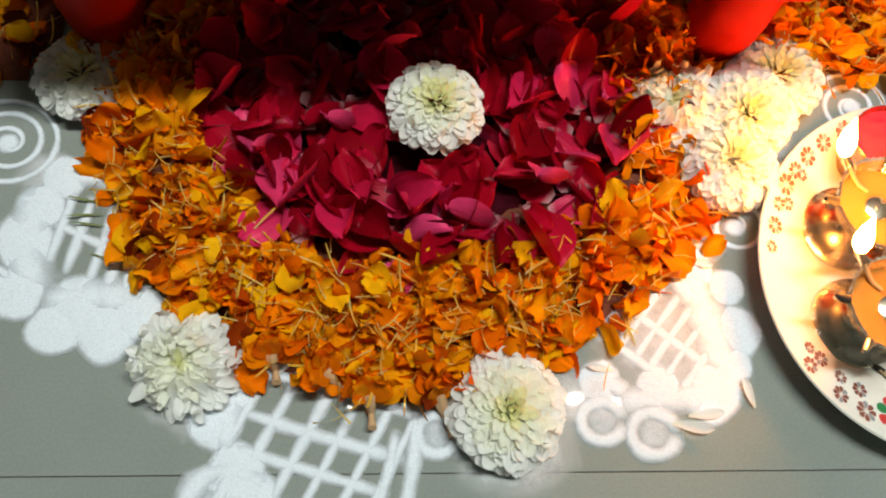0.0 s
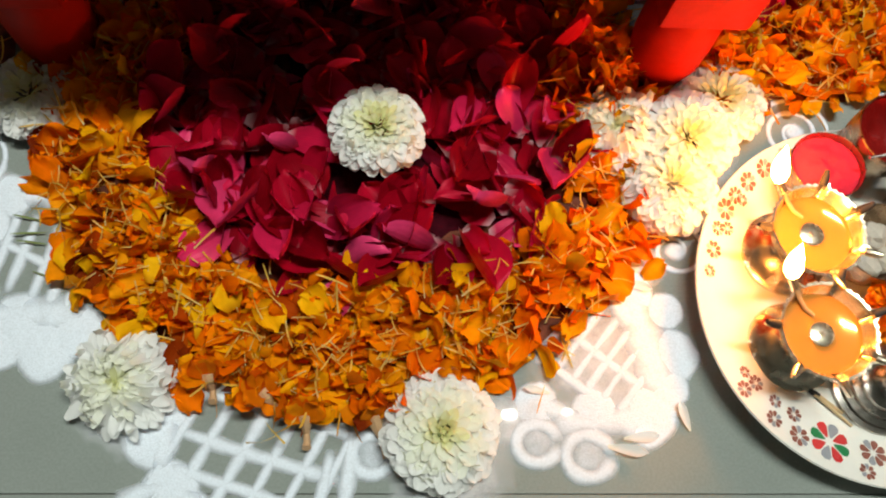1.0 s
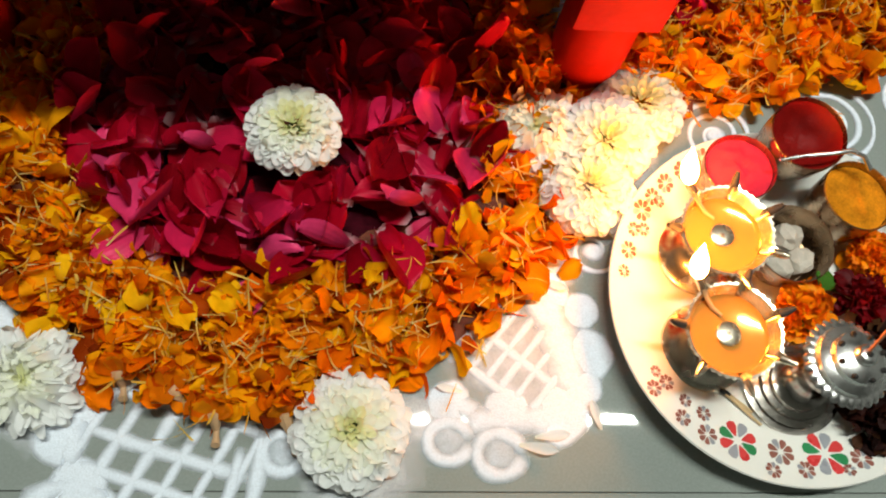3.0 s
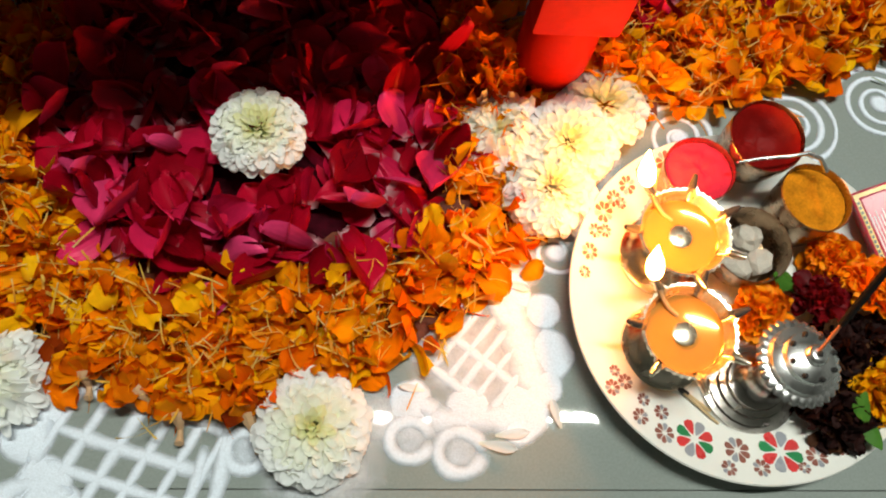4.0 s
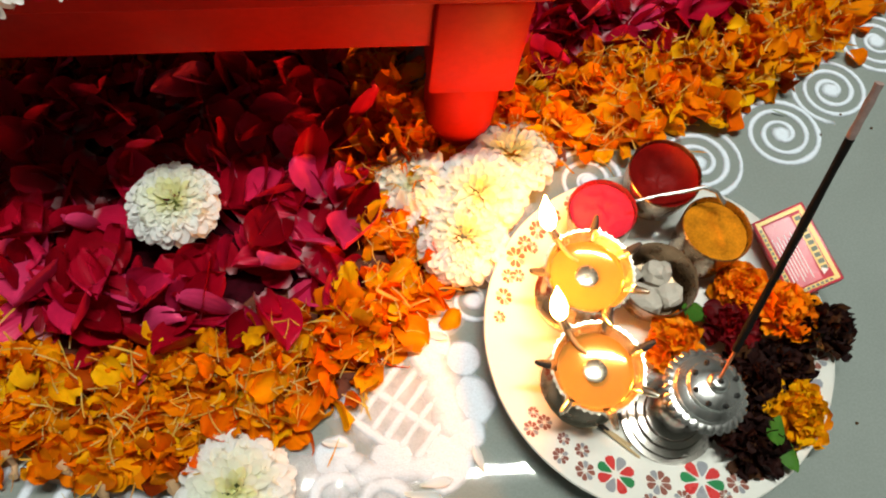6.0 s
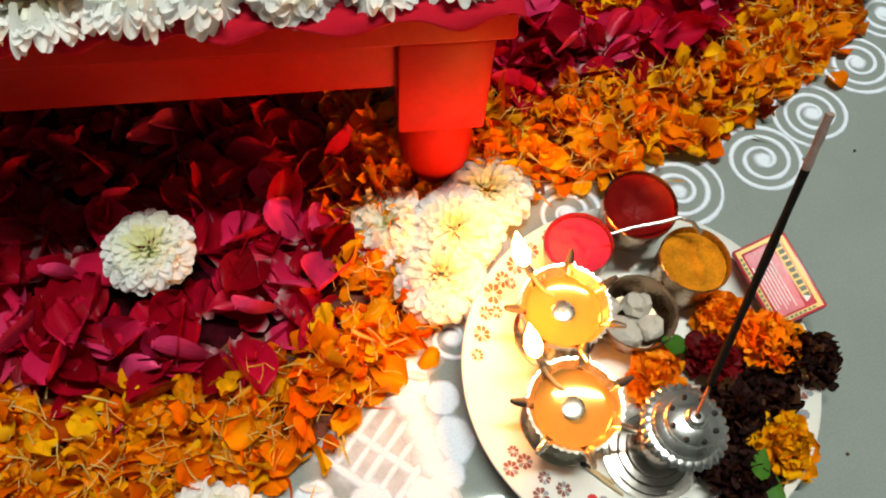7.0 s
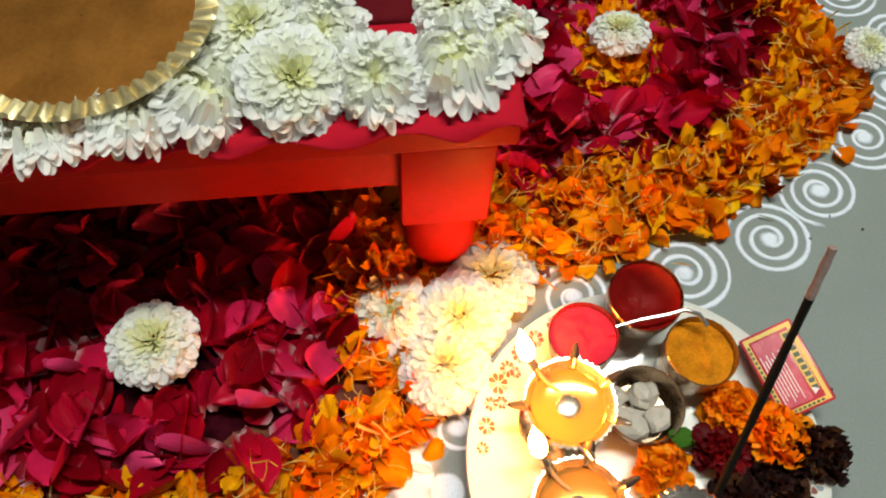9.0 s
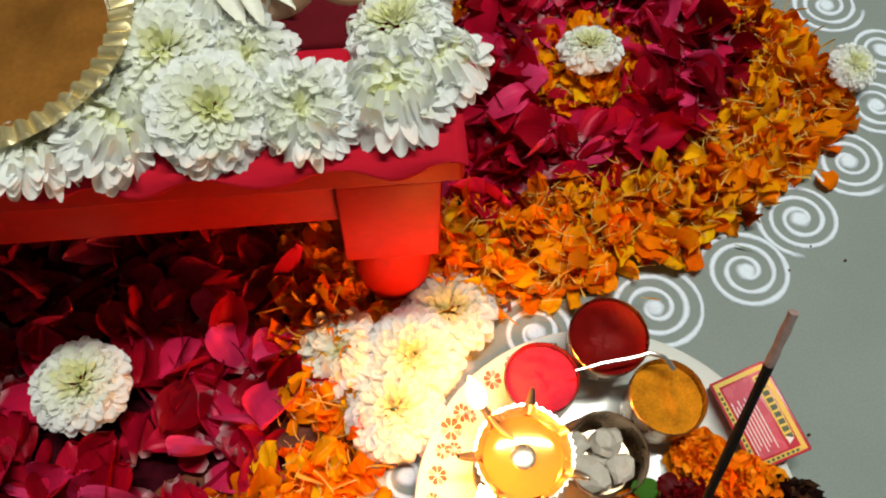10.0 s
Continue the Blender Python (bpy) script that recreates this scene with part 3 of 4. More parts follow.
LOBES = {
    "front": ([(-0.205, 0.245), (-0.197, 0.188), (-0.186, 0.155), (-0.177, 0.122), (-0.160, 0.095), (-0.126, 0.076), (-0.092, 0.052), (-0.046, 0.036), (-0.004, 0.036), (0.06, 0.052), (0.094, 0.070),
               (0.120, 0.096), (0.144, 0.122), (0.165, 0.150), (0.155, 0.195), (0.19, 0.25), (0.12, 0.36), (-0.12, 0.36)],
              # right end reaches under the stool: dark rose petals replace shaded marigold there
              [(-0.139, 0.207), (-0.126, 0.162), (-0.094, 0.131), (-0.076, 0.112), (-0.004, 0.108), (0.053, 0.118), (0.079, 0.131), (0.114, 0.146), (0.120, 0.185), (0.112, 0.225), (0.124, 0.262), (0.10, 0.33), (-0.10, 0.33)],
              None, (0.0, 0.10)),
    "side": ([(0.196, 0.225), (0.250, 0.232), (0.306, 0.238), (0.340, 0.258), (0.376, 0.262), (0.426, 0.288), (0.470, 0.320), (0.502, 0.354), (0.514, 0.386), (0.506, 0.415), (0.476, 0.461), (0.46, 0.50), (0.40, 0.56), (0.22, 0.56), (0.20, 0.40)],
             [(0.205, 0.312), (0.244, 0.296), (0.270, 0.298), (0.296, 0.314), (0.350, 0.320), (0.380, 0.328), (0.422, 0.362), (0.447, 0.388), (0.450, 0.423), (0.43, 0.46), (0.38, 0.51), (0.25, 0.52), (0.21, 0.42)],
             ellipse(0.330, 0.412, 0.054, 0.041, 18, 0.15, 3), (0.36, 0.33)),
    "left": ([(-0.40, 0.26), (-0.245, 0.220), (-0.215, 0.262), (-0.225, 0.40), (-0.40, 0.42)], None, None, (-0.25, 0.25)),
}
for i, (where, (outer, rosy, core, near)) in enumerate(LOBES.items()):
    name = {"front": "in front of the red stool", "side": "beside the red stool", "left": "by the far leg"}[where]
    bed = thing("marigold_petal_bed", "bed of loose orange marigold petals " + name, "petals", group="petal beds")
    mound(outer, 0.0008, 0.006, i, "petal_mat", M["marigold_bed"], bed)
    holes = [rosy] if rosy else []
    n_m = {"front": 1330, "side": 1350, "left": 180}[where]
    scatter(bed, "petal", outer, holes, n_m, 260 if rosy else 60, MARI, M["marigold"], 0.003, 0.013, 100 + i, 36, near, (0.75, 1.3), 0.004, inset=0.011)
    scatter(bed, "yellow_petal", outer, holes, n_m // 4, 60 if rosy else 20, MARI, M["marigold_yellow"], 0.004, 0.015, 200 + i, 30, near, (0.7, 1.25), 0.004, "yellow_petal_layer", inset=0.011)
    scatter(bed, "floret", outer, holes, n_m * 3 // 4, 140 if rosy else 10, STRAW, M["floret"], 0.010, 0.016, 300 + i, 24, near, (0.7, 1.1), 0.006, "floret_layer", inset=0.006)
    if rosy:
        roses = thing("rose_petal_bed", "deep crimson and magenta rose petals heaped inside the marigold ring", "petals", group="petal beds")
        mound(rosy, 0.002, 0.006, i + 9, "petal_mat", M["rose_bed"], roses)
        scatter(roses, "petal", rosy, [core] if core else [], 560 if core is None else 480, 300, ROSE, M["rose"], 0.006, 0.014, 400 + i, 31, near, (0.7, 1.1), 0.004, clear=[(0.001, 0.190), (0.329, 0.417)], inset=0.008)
    if core:
        inner = thing("marigold_petal_heap", "small heap of orange marigold petals under a white chrysanthemum", "petals", group="petal beds")
        scatter(inner, "petal", core, [], 260, 140, MARI, M["marigold"], 0.008, 0.012, 500 + i, 28, near, (0.7, 1.1), 0.004)
        scatter(inner, "yellow_petal", core, [], 70, 40, MARI, M["marigold_yellow"], 0.008, 0.013, 520 + i, 28, near, (0.7, 1.1), 0.004, "yellow_petal_layer")
        scatter(inner, "floret", core, [], 90, 40, STRAW, M["floret"], 0.010, 0.012, 540 + i, 20, near, (0.7, 1.1), 0.004, "floret_layer")


# ---- chrysanthemums ----
def chrysanthemum(seed, r, flat=0.62, count=150, wide=0.2, loose=0.0, heart=0.05, power=1.0, long=0.6):
    """A white bloom of overlapping spoon petals on a short stalk, resting on z = 0."""
    g = random.Random(seed)
    t = thing("chrysanthemum", "white chrysanthemum", "flower", group="white chrysanthemums")
    groups = {"outer_petals": Joined(), "inner_petals": Joined(), "heart": Joined()}
    heart *= 1.35
    dome, high = r * 0.78, r * flat
    for i in range(count):
        s = (i + 0.5) / count
        polar = math.acos(1 - 1.12 * s ** power)
        az = i * 2.39996 + g.uniform(-0.12, 0.12) * (1 + loose)
        sp, cp = math.sin(polar), math.cos(polar)
        out = Vector((math.cos(az), math.sin(az), 0))
        spot = out * dome * sp + Vector((0, 0, high * cp + r * 0.26))
        normal = (out * sp * high + Vector((0, 0, cp * dome))).normalized()
        down = (out * cp * dome - Vector((0, 0, sp * high))).normalized()
        lift = radians(18 + 34 * (1 - s) ** 2 + 8 * (1 - s) ** 24 + g.uniform(-9, 9) * (1 + loose))
        along = (down * math.cos(lift) + normal * math.sin(lift)).normalized()
        side = along.cross(normal).normalized()
        up = side.cross(along)
        L = r * long * (0.42 + 0.58 * min(1.0, s * 1.6)) * g.uniform(0.9, 1.1 + 0.1 * loose)
        grid = petal_grid(g, L, r * wide * (0.55 + 0.45 * min(1.0, s * 1.8)) * g.uniform(0.85, 1.15), r * 0.05, L * g.uniform(0.02, 0.16), r * 0.012, nu=3, nv=6, tip=0.74, foot=0.45, notch=0.03, blunt=0.16)
        m = Matrix((side, along, up)).transposed().to_4x4()
        m.translation = spot - along * L * 0.62
        groups["heart" if s < heart else "inner_petals" if s < 0.34 else "outer_petals"].add(grid, m)
    tagged(part("outer_petals", groups["outer_petals"].mesh("outer_petals", M["mum"]), None, t), kind="stuff")
    tagged(part("inner_petals", groups["inner_petals"].mesh("inner_petals", M["mum_mid"]), None, t), kind="stuff")
    tagged(part("heart", groups["heart"].mesh("heart", M["mum_heart"]), None, t, "pale yellow-green heart"), kind="stuff")
    bm = bmesh.new()
    for v in bmesh.ops.create_uvsphere(bm, u_segments=12, v_segments=8, radius=r * 0.045)["verts"]:
        v.co = Vector((v.co.x, v.co.y, v.co.z * 0.55 + r * (flat + 0.10)))
    part("eye", bm, M["mum_eye"], t, "small yellow-green eye")
    bm = bmesh.new()
    tube(bm, [(0, 0, 0.0), (0, 0, r * 0.2)], [r * 0.12, r * 0.2], 8)
    part("stalk", bm, M["stem"], t, "short green stalk")
    return t


def place(ob, x, y, z, rx=0, ry=0, rz=0, s=1.0, label=""):
    c = copy_thing(ob, pose(x, y, z, rx, ry, rz))
    c.matrix_basis = pose(x, y, z, rx, ry, rz) @ Matrix.Scale(s, 4)
    if label:
        tagged(c, label)
    return c


POMPON = chrysanthemum(1, 0.0275, 0.42, 200, 0.26, 0.5, 0.09, 1.0, 0.60)
POMPON.matrix_basis = pose(0.000, 0.196, 0.026, -4, 3, 20) @ Matrix.Scale(1.08, 4)
tagged(POMPON, "round white chrysanthemum lying on crimson rose petals")
LUSH = chrysanthemum(2, 0.0345, 0.52, 230, 0.26, 0.9, 0.05, 1.0, 0.56)
LUSH.matrix_basis = pose(0.036, 0.030, 0.001, 4, 0, 70)
tagged(LUSH, "large white chrysanthemum on the tiles at the edge of the petals")
LOOSE = chrysanthemum(3, 0.0290, 0.42, 150, 0.25, 2.2, 0.02, 1.0, 0.86)
LOOSE.matrix_basis = pose(-0.133, 0.058, 0.001, 8, -6, 10)
tagged(LOOSE, "white chrysanthemum with a few loose petals on white powder")
OPEN = chrysanthemum(4, 0.0255, 0.32, 95, 0.32, 2.0, 0.13, 0.9, 1.0)
OPEN.matrix_basis = pose(0.187, 0.265, 0.1835, 6, 0, 0)
tagged(OPEN, "white chrysanthemum in a row along the stool's edge")
place(LUSH, 0.188, 0.205, 0.006, 6, -10, 40, 0.95, "white chrysanthemum lit warm by the oil lamps")
place(POMPON, -0.205, 0.224, 0.003, 6, 4, 130, 1.08, "white chrysanthemum beside orange marigold petals")
place(POMPON, 0.212, 0.229, 0.004, -8, 6, 60, 1.15, "white chrysanthemum by the foot of the red stool")
place(LUSH, 0.174, 0.170, 0.003, 10, -8, 200, 0.93, "white chrysanthemum glowing in the lamp light")
place(LOOSE, 0.146, 0.210, 0.007, 8, -4, 300, 0.95, "half-shaded white chrysanthemum under the stool's edge")
place(POMPON, 0.328, 0.411, 0.024, 14, -6, 210, 0.90, "white chrysanthemum on a heap of orange petals")
place(POMPON, 0.513, 0.390, 0.018, 14, 4, 15, 0.68, "small white chrysanthemum at the rim of the petal bed")

# ---- red stool ----
stool = thing("low_stool", "low wooden stool in glossy red paint with bun feet", "stool")
bm = bmesh.new()
box(bm, -0.226, 0.218, 0.240, 0.655, 0.154, 0.178, 0.003, 3)
for v in bm.verts:
    if v.co.y < 0.3 and v.co.z > 0.160:
        v.co.y += 0.0075
part("top", bm, M["red_paint"], stool)
for a in ((-0.160, 0.1585, 0.2465, 0.264), (-0.160, 0.1585, 0.622, 0.640)):
    bm = bmesh.new()
    box(bm, *a, 0.113, 0.154, 0.002)
    part("apron", bm, M["red_paint"], stool)
for a in ((-0.212, -0.194, 0.288, 0.598), (0.186, 0.204, 0.288, 0.598)):
    bm = bmesh.new()
    box(bm, *a, 0.113, 0.154, 0.002)
    part("apron", bm, M["red_paint"], stool)
bm = bmesh.new()
for z0, z1, w0, w1 in ((0.074, 0.154, 0.0250, 0.0254),):
    r = bmesh.ops.create_cube(bm, size=1.0)
    for v in r["verts"]:
        w = w1 if v.co.z > 0 else w0
        v.co = Vector((v.co.x * 2 * w - (0.0015 if v.co.z > 0 else 0.0042 - 0.0016 * (v.co.x > 0)), v.co.y * 2 * w, z0 if v.co.z < 0 else z1))
    bmesh.ops.bevel(bm, geom=list(bm.edges), offset=0.0025, segments=2, profile=0.5, affect="EDGES")
leg_mesh = finish(bm, "leg", M["red_paint"])
bm = bmesh.new()
rings = lathe(bm, [(0.013, 0.0), (0.0185, 0.002), (0.0218, 0.009), (0.0236, 0.022), (0.0240, 0.040), (0.0236, 0.056), (0.0222, 0.067), (0.0205, 0.076)], 32)
cap(bm, rings[0]), cap(bm, rings[-1])
foot_mesh = finish(bm, "foot", M["red_paint"])
for x in (-0.187, 0.1838):
    for y in (0.2665, 0.616):
        leg = part("leg", leg_mesh, None, stool, m=pose(x, y, 0))
        part("foot", foot_mesh, None, leg, "turned bun foot", m=pose(-0.0045, -0.001, 0))

# crimson cloth over the stool, its edge waved and hanging a little
bm = bmesh.new()
nx, ny = 90, 30
grid = []
for j in range(ny + 1):
    row = []
    for i in range(nx + 1):
        x = -0.222 + 0.440 * i / nx
        v = j / ny
        lip = 0.0032 + 0.0026 * math.sin(x * 150 + 2.0 * math.sin(x * 23)) + 0.003 * noise.noise((x * 35, 1.0, 0))
        y = 0.2375 + 0.42 * max(0.0, (v - 0.12) / 0.88)
        z = 0.1805 + 0.0018 * noise.noise((x * 40, v * 16, 3)) + 0.001
        if v < 0.12:
            d = (0.12 - v) / 0.12
            y = 0.2375 - 0.0045 * math.sin(d * 1.57) - 0.0030 * math.sin(x * 150 + 2.0 * math.sin(x * 23) + 1) * d
            z = 0.1815 - lip * d
        row.append(bm.verts.new((x, y, z)))
    grid.append(row)
for a, b in zip(grid, grid[1:]):
    for i in range(nx):
        bm.faces.new((a[i], a[i + 1], b[i + 1], b[i]))
cloth = tagged(new("stool_cloth", finish(bm, "stool_cloth", M["cloth"])), "crimson cloth with a wavy edge spread on the stool", "cloth")
sol = cloth.modifiers.new("thickness", "SOLIDIFY")
sol.thickness, sol.offset = 0.0012, 1.0

# white blooms along the edge of the stool
# those left of x = -0.14 are unseen, set forward to shade the bloom below
g_tilt = random.Random(31)
for i, (x, y, s, kind_of, rx) in enumerate(((0.150, 0.256, 0.88, LOOSE, 10), (0.108, 0.257, 0.88, LUSH, 8), (0.064, 0.250, 0.95, OPEN, 14), (0.030, 0.237, 0.80, LOOSE, 18), (-0.004, 0.229, 0.80, OPEN, 18),
                                            (0.193, 0.292, 1.0, POMPON, 4), (0.213, 0.274, 0.80, OPEN, 0), (0.126, 0.286, 0.80, LOOSE, 4), (0.090, 0.288, 0.88, LUSH, 0), (0.076, 0.268, 0.75, OPEN, 5),
                                            (0.084, 0.318, 0.80, LUSH, 0), (0.112, 0.312, 0.95, LOOSE, 0), (0.102, 0.342, 0.9, POMPON, 0), (-0.036, 0.228, 0.85, LOOSE, 18), (-0.070, 0.228, 0.9, OPEN, 14),
                                            (0.198, 0.330, 0.85, LUSH, 0), (0.204, 0.368, 0.9, POMPON, 0), (-0.105, 0.230, 0.9, POMPON, 8), (-0.145, 0.230, 0.95, OPEN, 12), (-0.185, 0.230, 0.9, LOOSE, 12), (-0.216, 0.232, 0.9, OPEN, 12))):
    place(kind_of, x, y + 0.006, 0.1835, rx + 12, g_tilt.uniform(-8, 8), 47 * i, s * 0.98, "white chrysanthemum in a row along the stool's edge")

# brass dish on the stool
dish = thing("brass_dish", "shallow brass dish with a fluted rim on the red stool", "dish", (0.01, 0.304, 0.1830))
bm = bmesh.new()
def flute(i, a):
    return (0.0, 0.0016 * (2 * abs(math.sin(a * 27)) - 1)) if i in (4, 5) else (0.0, 0.0)
rings = lathe(bm, [(0.001, 0.0022), (0.030, 0.0020), (0.0545, 0.0024), (0.0560, 0.0075), (0.0572, 0.0105), (0.0665, 0.0125), (0.068, 0.0118), (0.0665, 0.0105), (0.058, 0.006), (0.054, 0.0), (0.040, -0.0005), (0.034, -0.0060), (0.036, -0.0120), (0.001, -0.0120)], 288, flute)
for v in bm.verts:
    v.co.z += 0.012
for f in bm.faces:
    f.material_index = 0
body = part("rim", bm, M["brass"], dish)
bm = bmesh.new()
rings = lathe(bm, [(0.0005, 0.0034), (0.030, 0.0031), (0.0538, 0.0034), (0.0540, 0.0026), (0.0005, 0.0025)], 64)
for v in bm.verts:
    v.co.z += 0.012
part("well", bm, M["brass_dark"], dish, "polished well of the dish with an amber reflection in its colour")

# things behind the blooms
bm = bmesh.new()
for cx, cy, rx, rz in ((0.136, 0.332, 0.021, 0.020), (0.171, 0.335, 0.018, 0.017)):
    r = bmesh.ops.create_uvsphere(bm, u_segments=20, v_segments=14, radius=1.0)
    for v in r["verts"]:
        v.co = Vector((cx + v.co.x * rx, cy + v.co.y * rx * 1.1, 0.183 + rz * 0.5 + v.co.z * rz))
tagged(new("figurine", finish(bm, "figurine", M["clay"])), "tan painted clay figurine base among white flowers", "figurine")
# added dark block in place of the shaded cloth below the figurine
fold = bmesh.new()
box(fold, 0.124, 0.184, 0.294, 0.352, 0.1835, 0.1925, 0.0042, 3)
for v in fold.verts:
    v.co.z += 0.003 * noise.noise((v.co.x * 60, v.co.y * 60, 2.0)) if v.co.z > 0.186 else 0.0
tagged(new("shaded_cloth_block", finish(fold, "shaded_cloth_block", M["maroon"])), "dark maroon block standing in for shaded cloth under the figurine", "cloth")
g_strand = random.Random(15)
for x, y, rz, L in ((0.104, 0.330, 215, 0.040), (0.112, 0.336, 232, 0.046), (0.120, 0.326, 205, 0.034)):
    strand = tagged(new("cream_petal", one_petal("cream_petal", petal_grid(g_strand, L, L * 0.24, L * 0.10, -L * 0.12, L * 0.02, nu=4, nv=7, tip=0.6, foot=0.3), M["gauze"])), "long cream petal lying over the white blooms", "petal", "cream petals")
    strand.matrix_world = pose(x, y, 0.212, -8, 0, rz)
pad = bmesh.new()
box(pad, 0.142, 0.170, 0.276, 0.292, 0.1835, 0.194, 0.004, 3)
tagged(new("cloth_pad", finish(pad, "cloth_pad", M["cloth"])), "small folded crimson cloth pad behind the blooms", "cloth")

# ---- tray ----
PX, PY, PR = 0.287, 0.104, 0.106


def plate_z(r):
    """Height of the plate's upper face at radius r."""
    if r < 0.070:
        return 0.0060
    s = min(1.0, (r - 0.070) / 0.036)
    return 0.0060 + 0.0150 * s ** 1.25


plate = thing("plate", "round white melamine plate with printed red, green and grey flowers", "plate", (PX, PY, 0))
bm = bmesh.new()
prof = [(0.0008, 0.0060), (0.035, 0.0060), (0.070, plate_z(0.070)), (0.076, plate_z(0.076)), (0.084, plate_z(0.084)), (0.094, plate_z(0.094)), (0.1035, plate_z(0.1035)), (0.1055, 0.0212), (0.1062, 0.0203), (0.1056, 0.0188),
        (0.100, 0.0155), (0.090, 0.0105), (0.078, 0.0055), (0.070, 0.0035), (0.064, 0.0004), (0.060, 0.0004), (0.058, 0.0030), (0.0008, 0.0030)]
lathe(bm, prof, 96)
part("dish", bm, M["melamine"], plate)


def printed_flower(x, y, r, mats, petals=8, turn=0.0):
    """A flower printed on the plate's face: drop-shaped petals that follow its slope."""
    bm = bmesh.new()
    cx, cy = x - PX, y - PY
    for k in range(petals):
        a = 2 * math.pi * k / petals + turn
        ring = []
        for q in range(10):
            b = 2 * math.pi * q / 10
            u = r * (0.60 + 0.40 * math.cos(b))
            w = r * 0.40 * math.sin(b) * (0.08 + 0.92 * (u / r) ** 1.3)
            px, py = cx + u * math.cos(a) - w * math.sin(a), cy + u * math.sin(a) + w * math.cos(a)
            ring.append(bm.verts.new((px, py, plate_z(min(math.hypot(px, py), 0.104)) + 0.00035)))
        bm.faces.new(ring).material_index = k % len(mats)
    return part("printed_flower", bm, mats, plate, smooth=False)


tri = [M["print_red"], M["print_green"], M["print_red"], M["print_grey"]]
duo = [M["print_brown"], M["print_brown"], M["print_grey"]]
for x, y, r, mats in ((0.249, 0.024, 0.0115, tri), (0.298, 0.017, 0.0122, tri), (0.346, 0.034, 0.0108, tri), (0.369, 0.068, 0.0115, tri), (0.273, 0.018, 0.0075, duo), (0.317, 0.014, 0.0060, duo),
                      (0.284, 0.008, 0.0050, duo), (0.265, 0.008, 0.0045, duo), (0.231, 0.027, 0.0060, duo), (0.218, 0.036, 0.0050, duo), (0.232, 0.039, 0.0046, duo), (0.222, 0.046, 0.0040, duo), (0.203, 0.052, 0.0050, duo), (0.212, 0.056, 0.0048, duo),
                      (0.332, 0.020, 0.0058, duo), (0.381, 0.082, 0.0062, duo), (0.364, 0.048, 0.0058, duo), (0.382, 0.117, 0.0060, duo), (0.386, 0.098, 0.0045, duo),
                      (0.206, 0.158, 0.0065, duo), (0.200, 0.146, 0.0045, duo), (0.213, 0.167, 0.0052, duo), (0.196, 0.133, 0.0055, duo), (0.207, 0.147, 0.0042, duo), (0.222, 0.176, 0.0058, duo), (0.233, 0.185, 0.0055, duo), (0.247, 0.193, 0.0060, duo),
                      (0.260, 0.196, 0.0055, duo), (0.218, 0.165, 0.0038, duo), (0.192, 0.120, 0.0040, duo), (0.271, 0.200, 0.0045, duo), (0.308, 0.008, 0.0035, duo), (0.206, 0.062, 0.0036, duo)):
    printed_flower(x, y, r, mats, 8, x * 70)

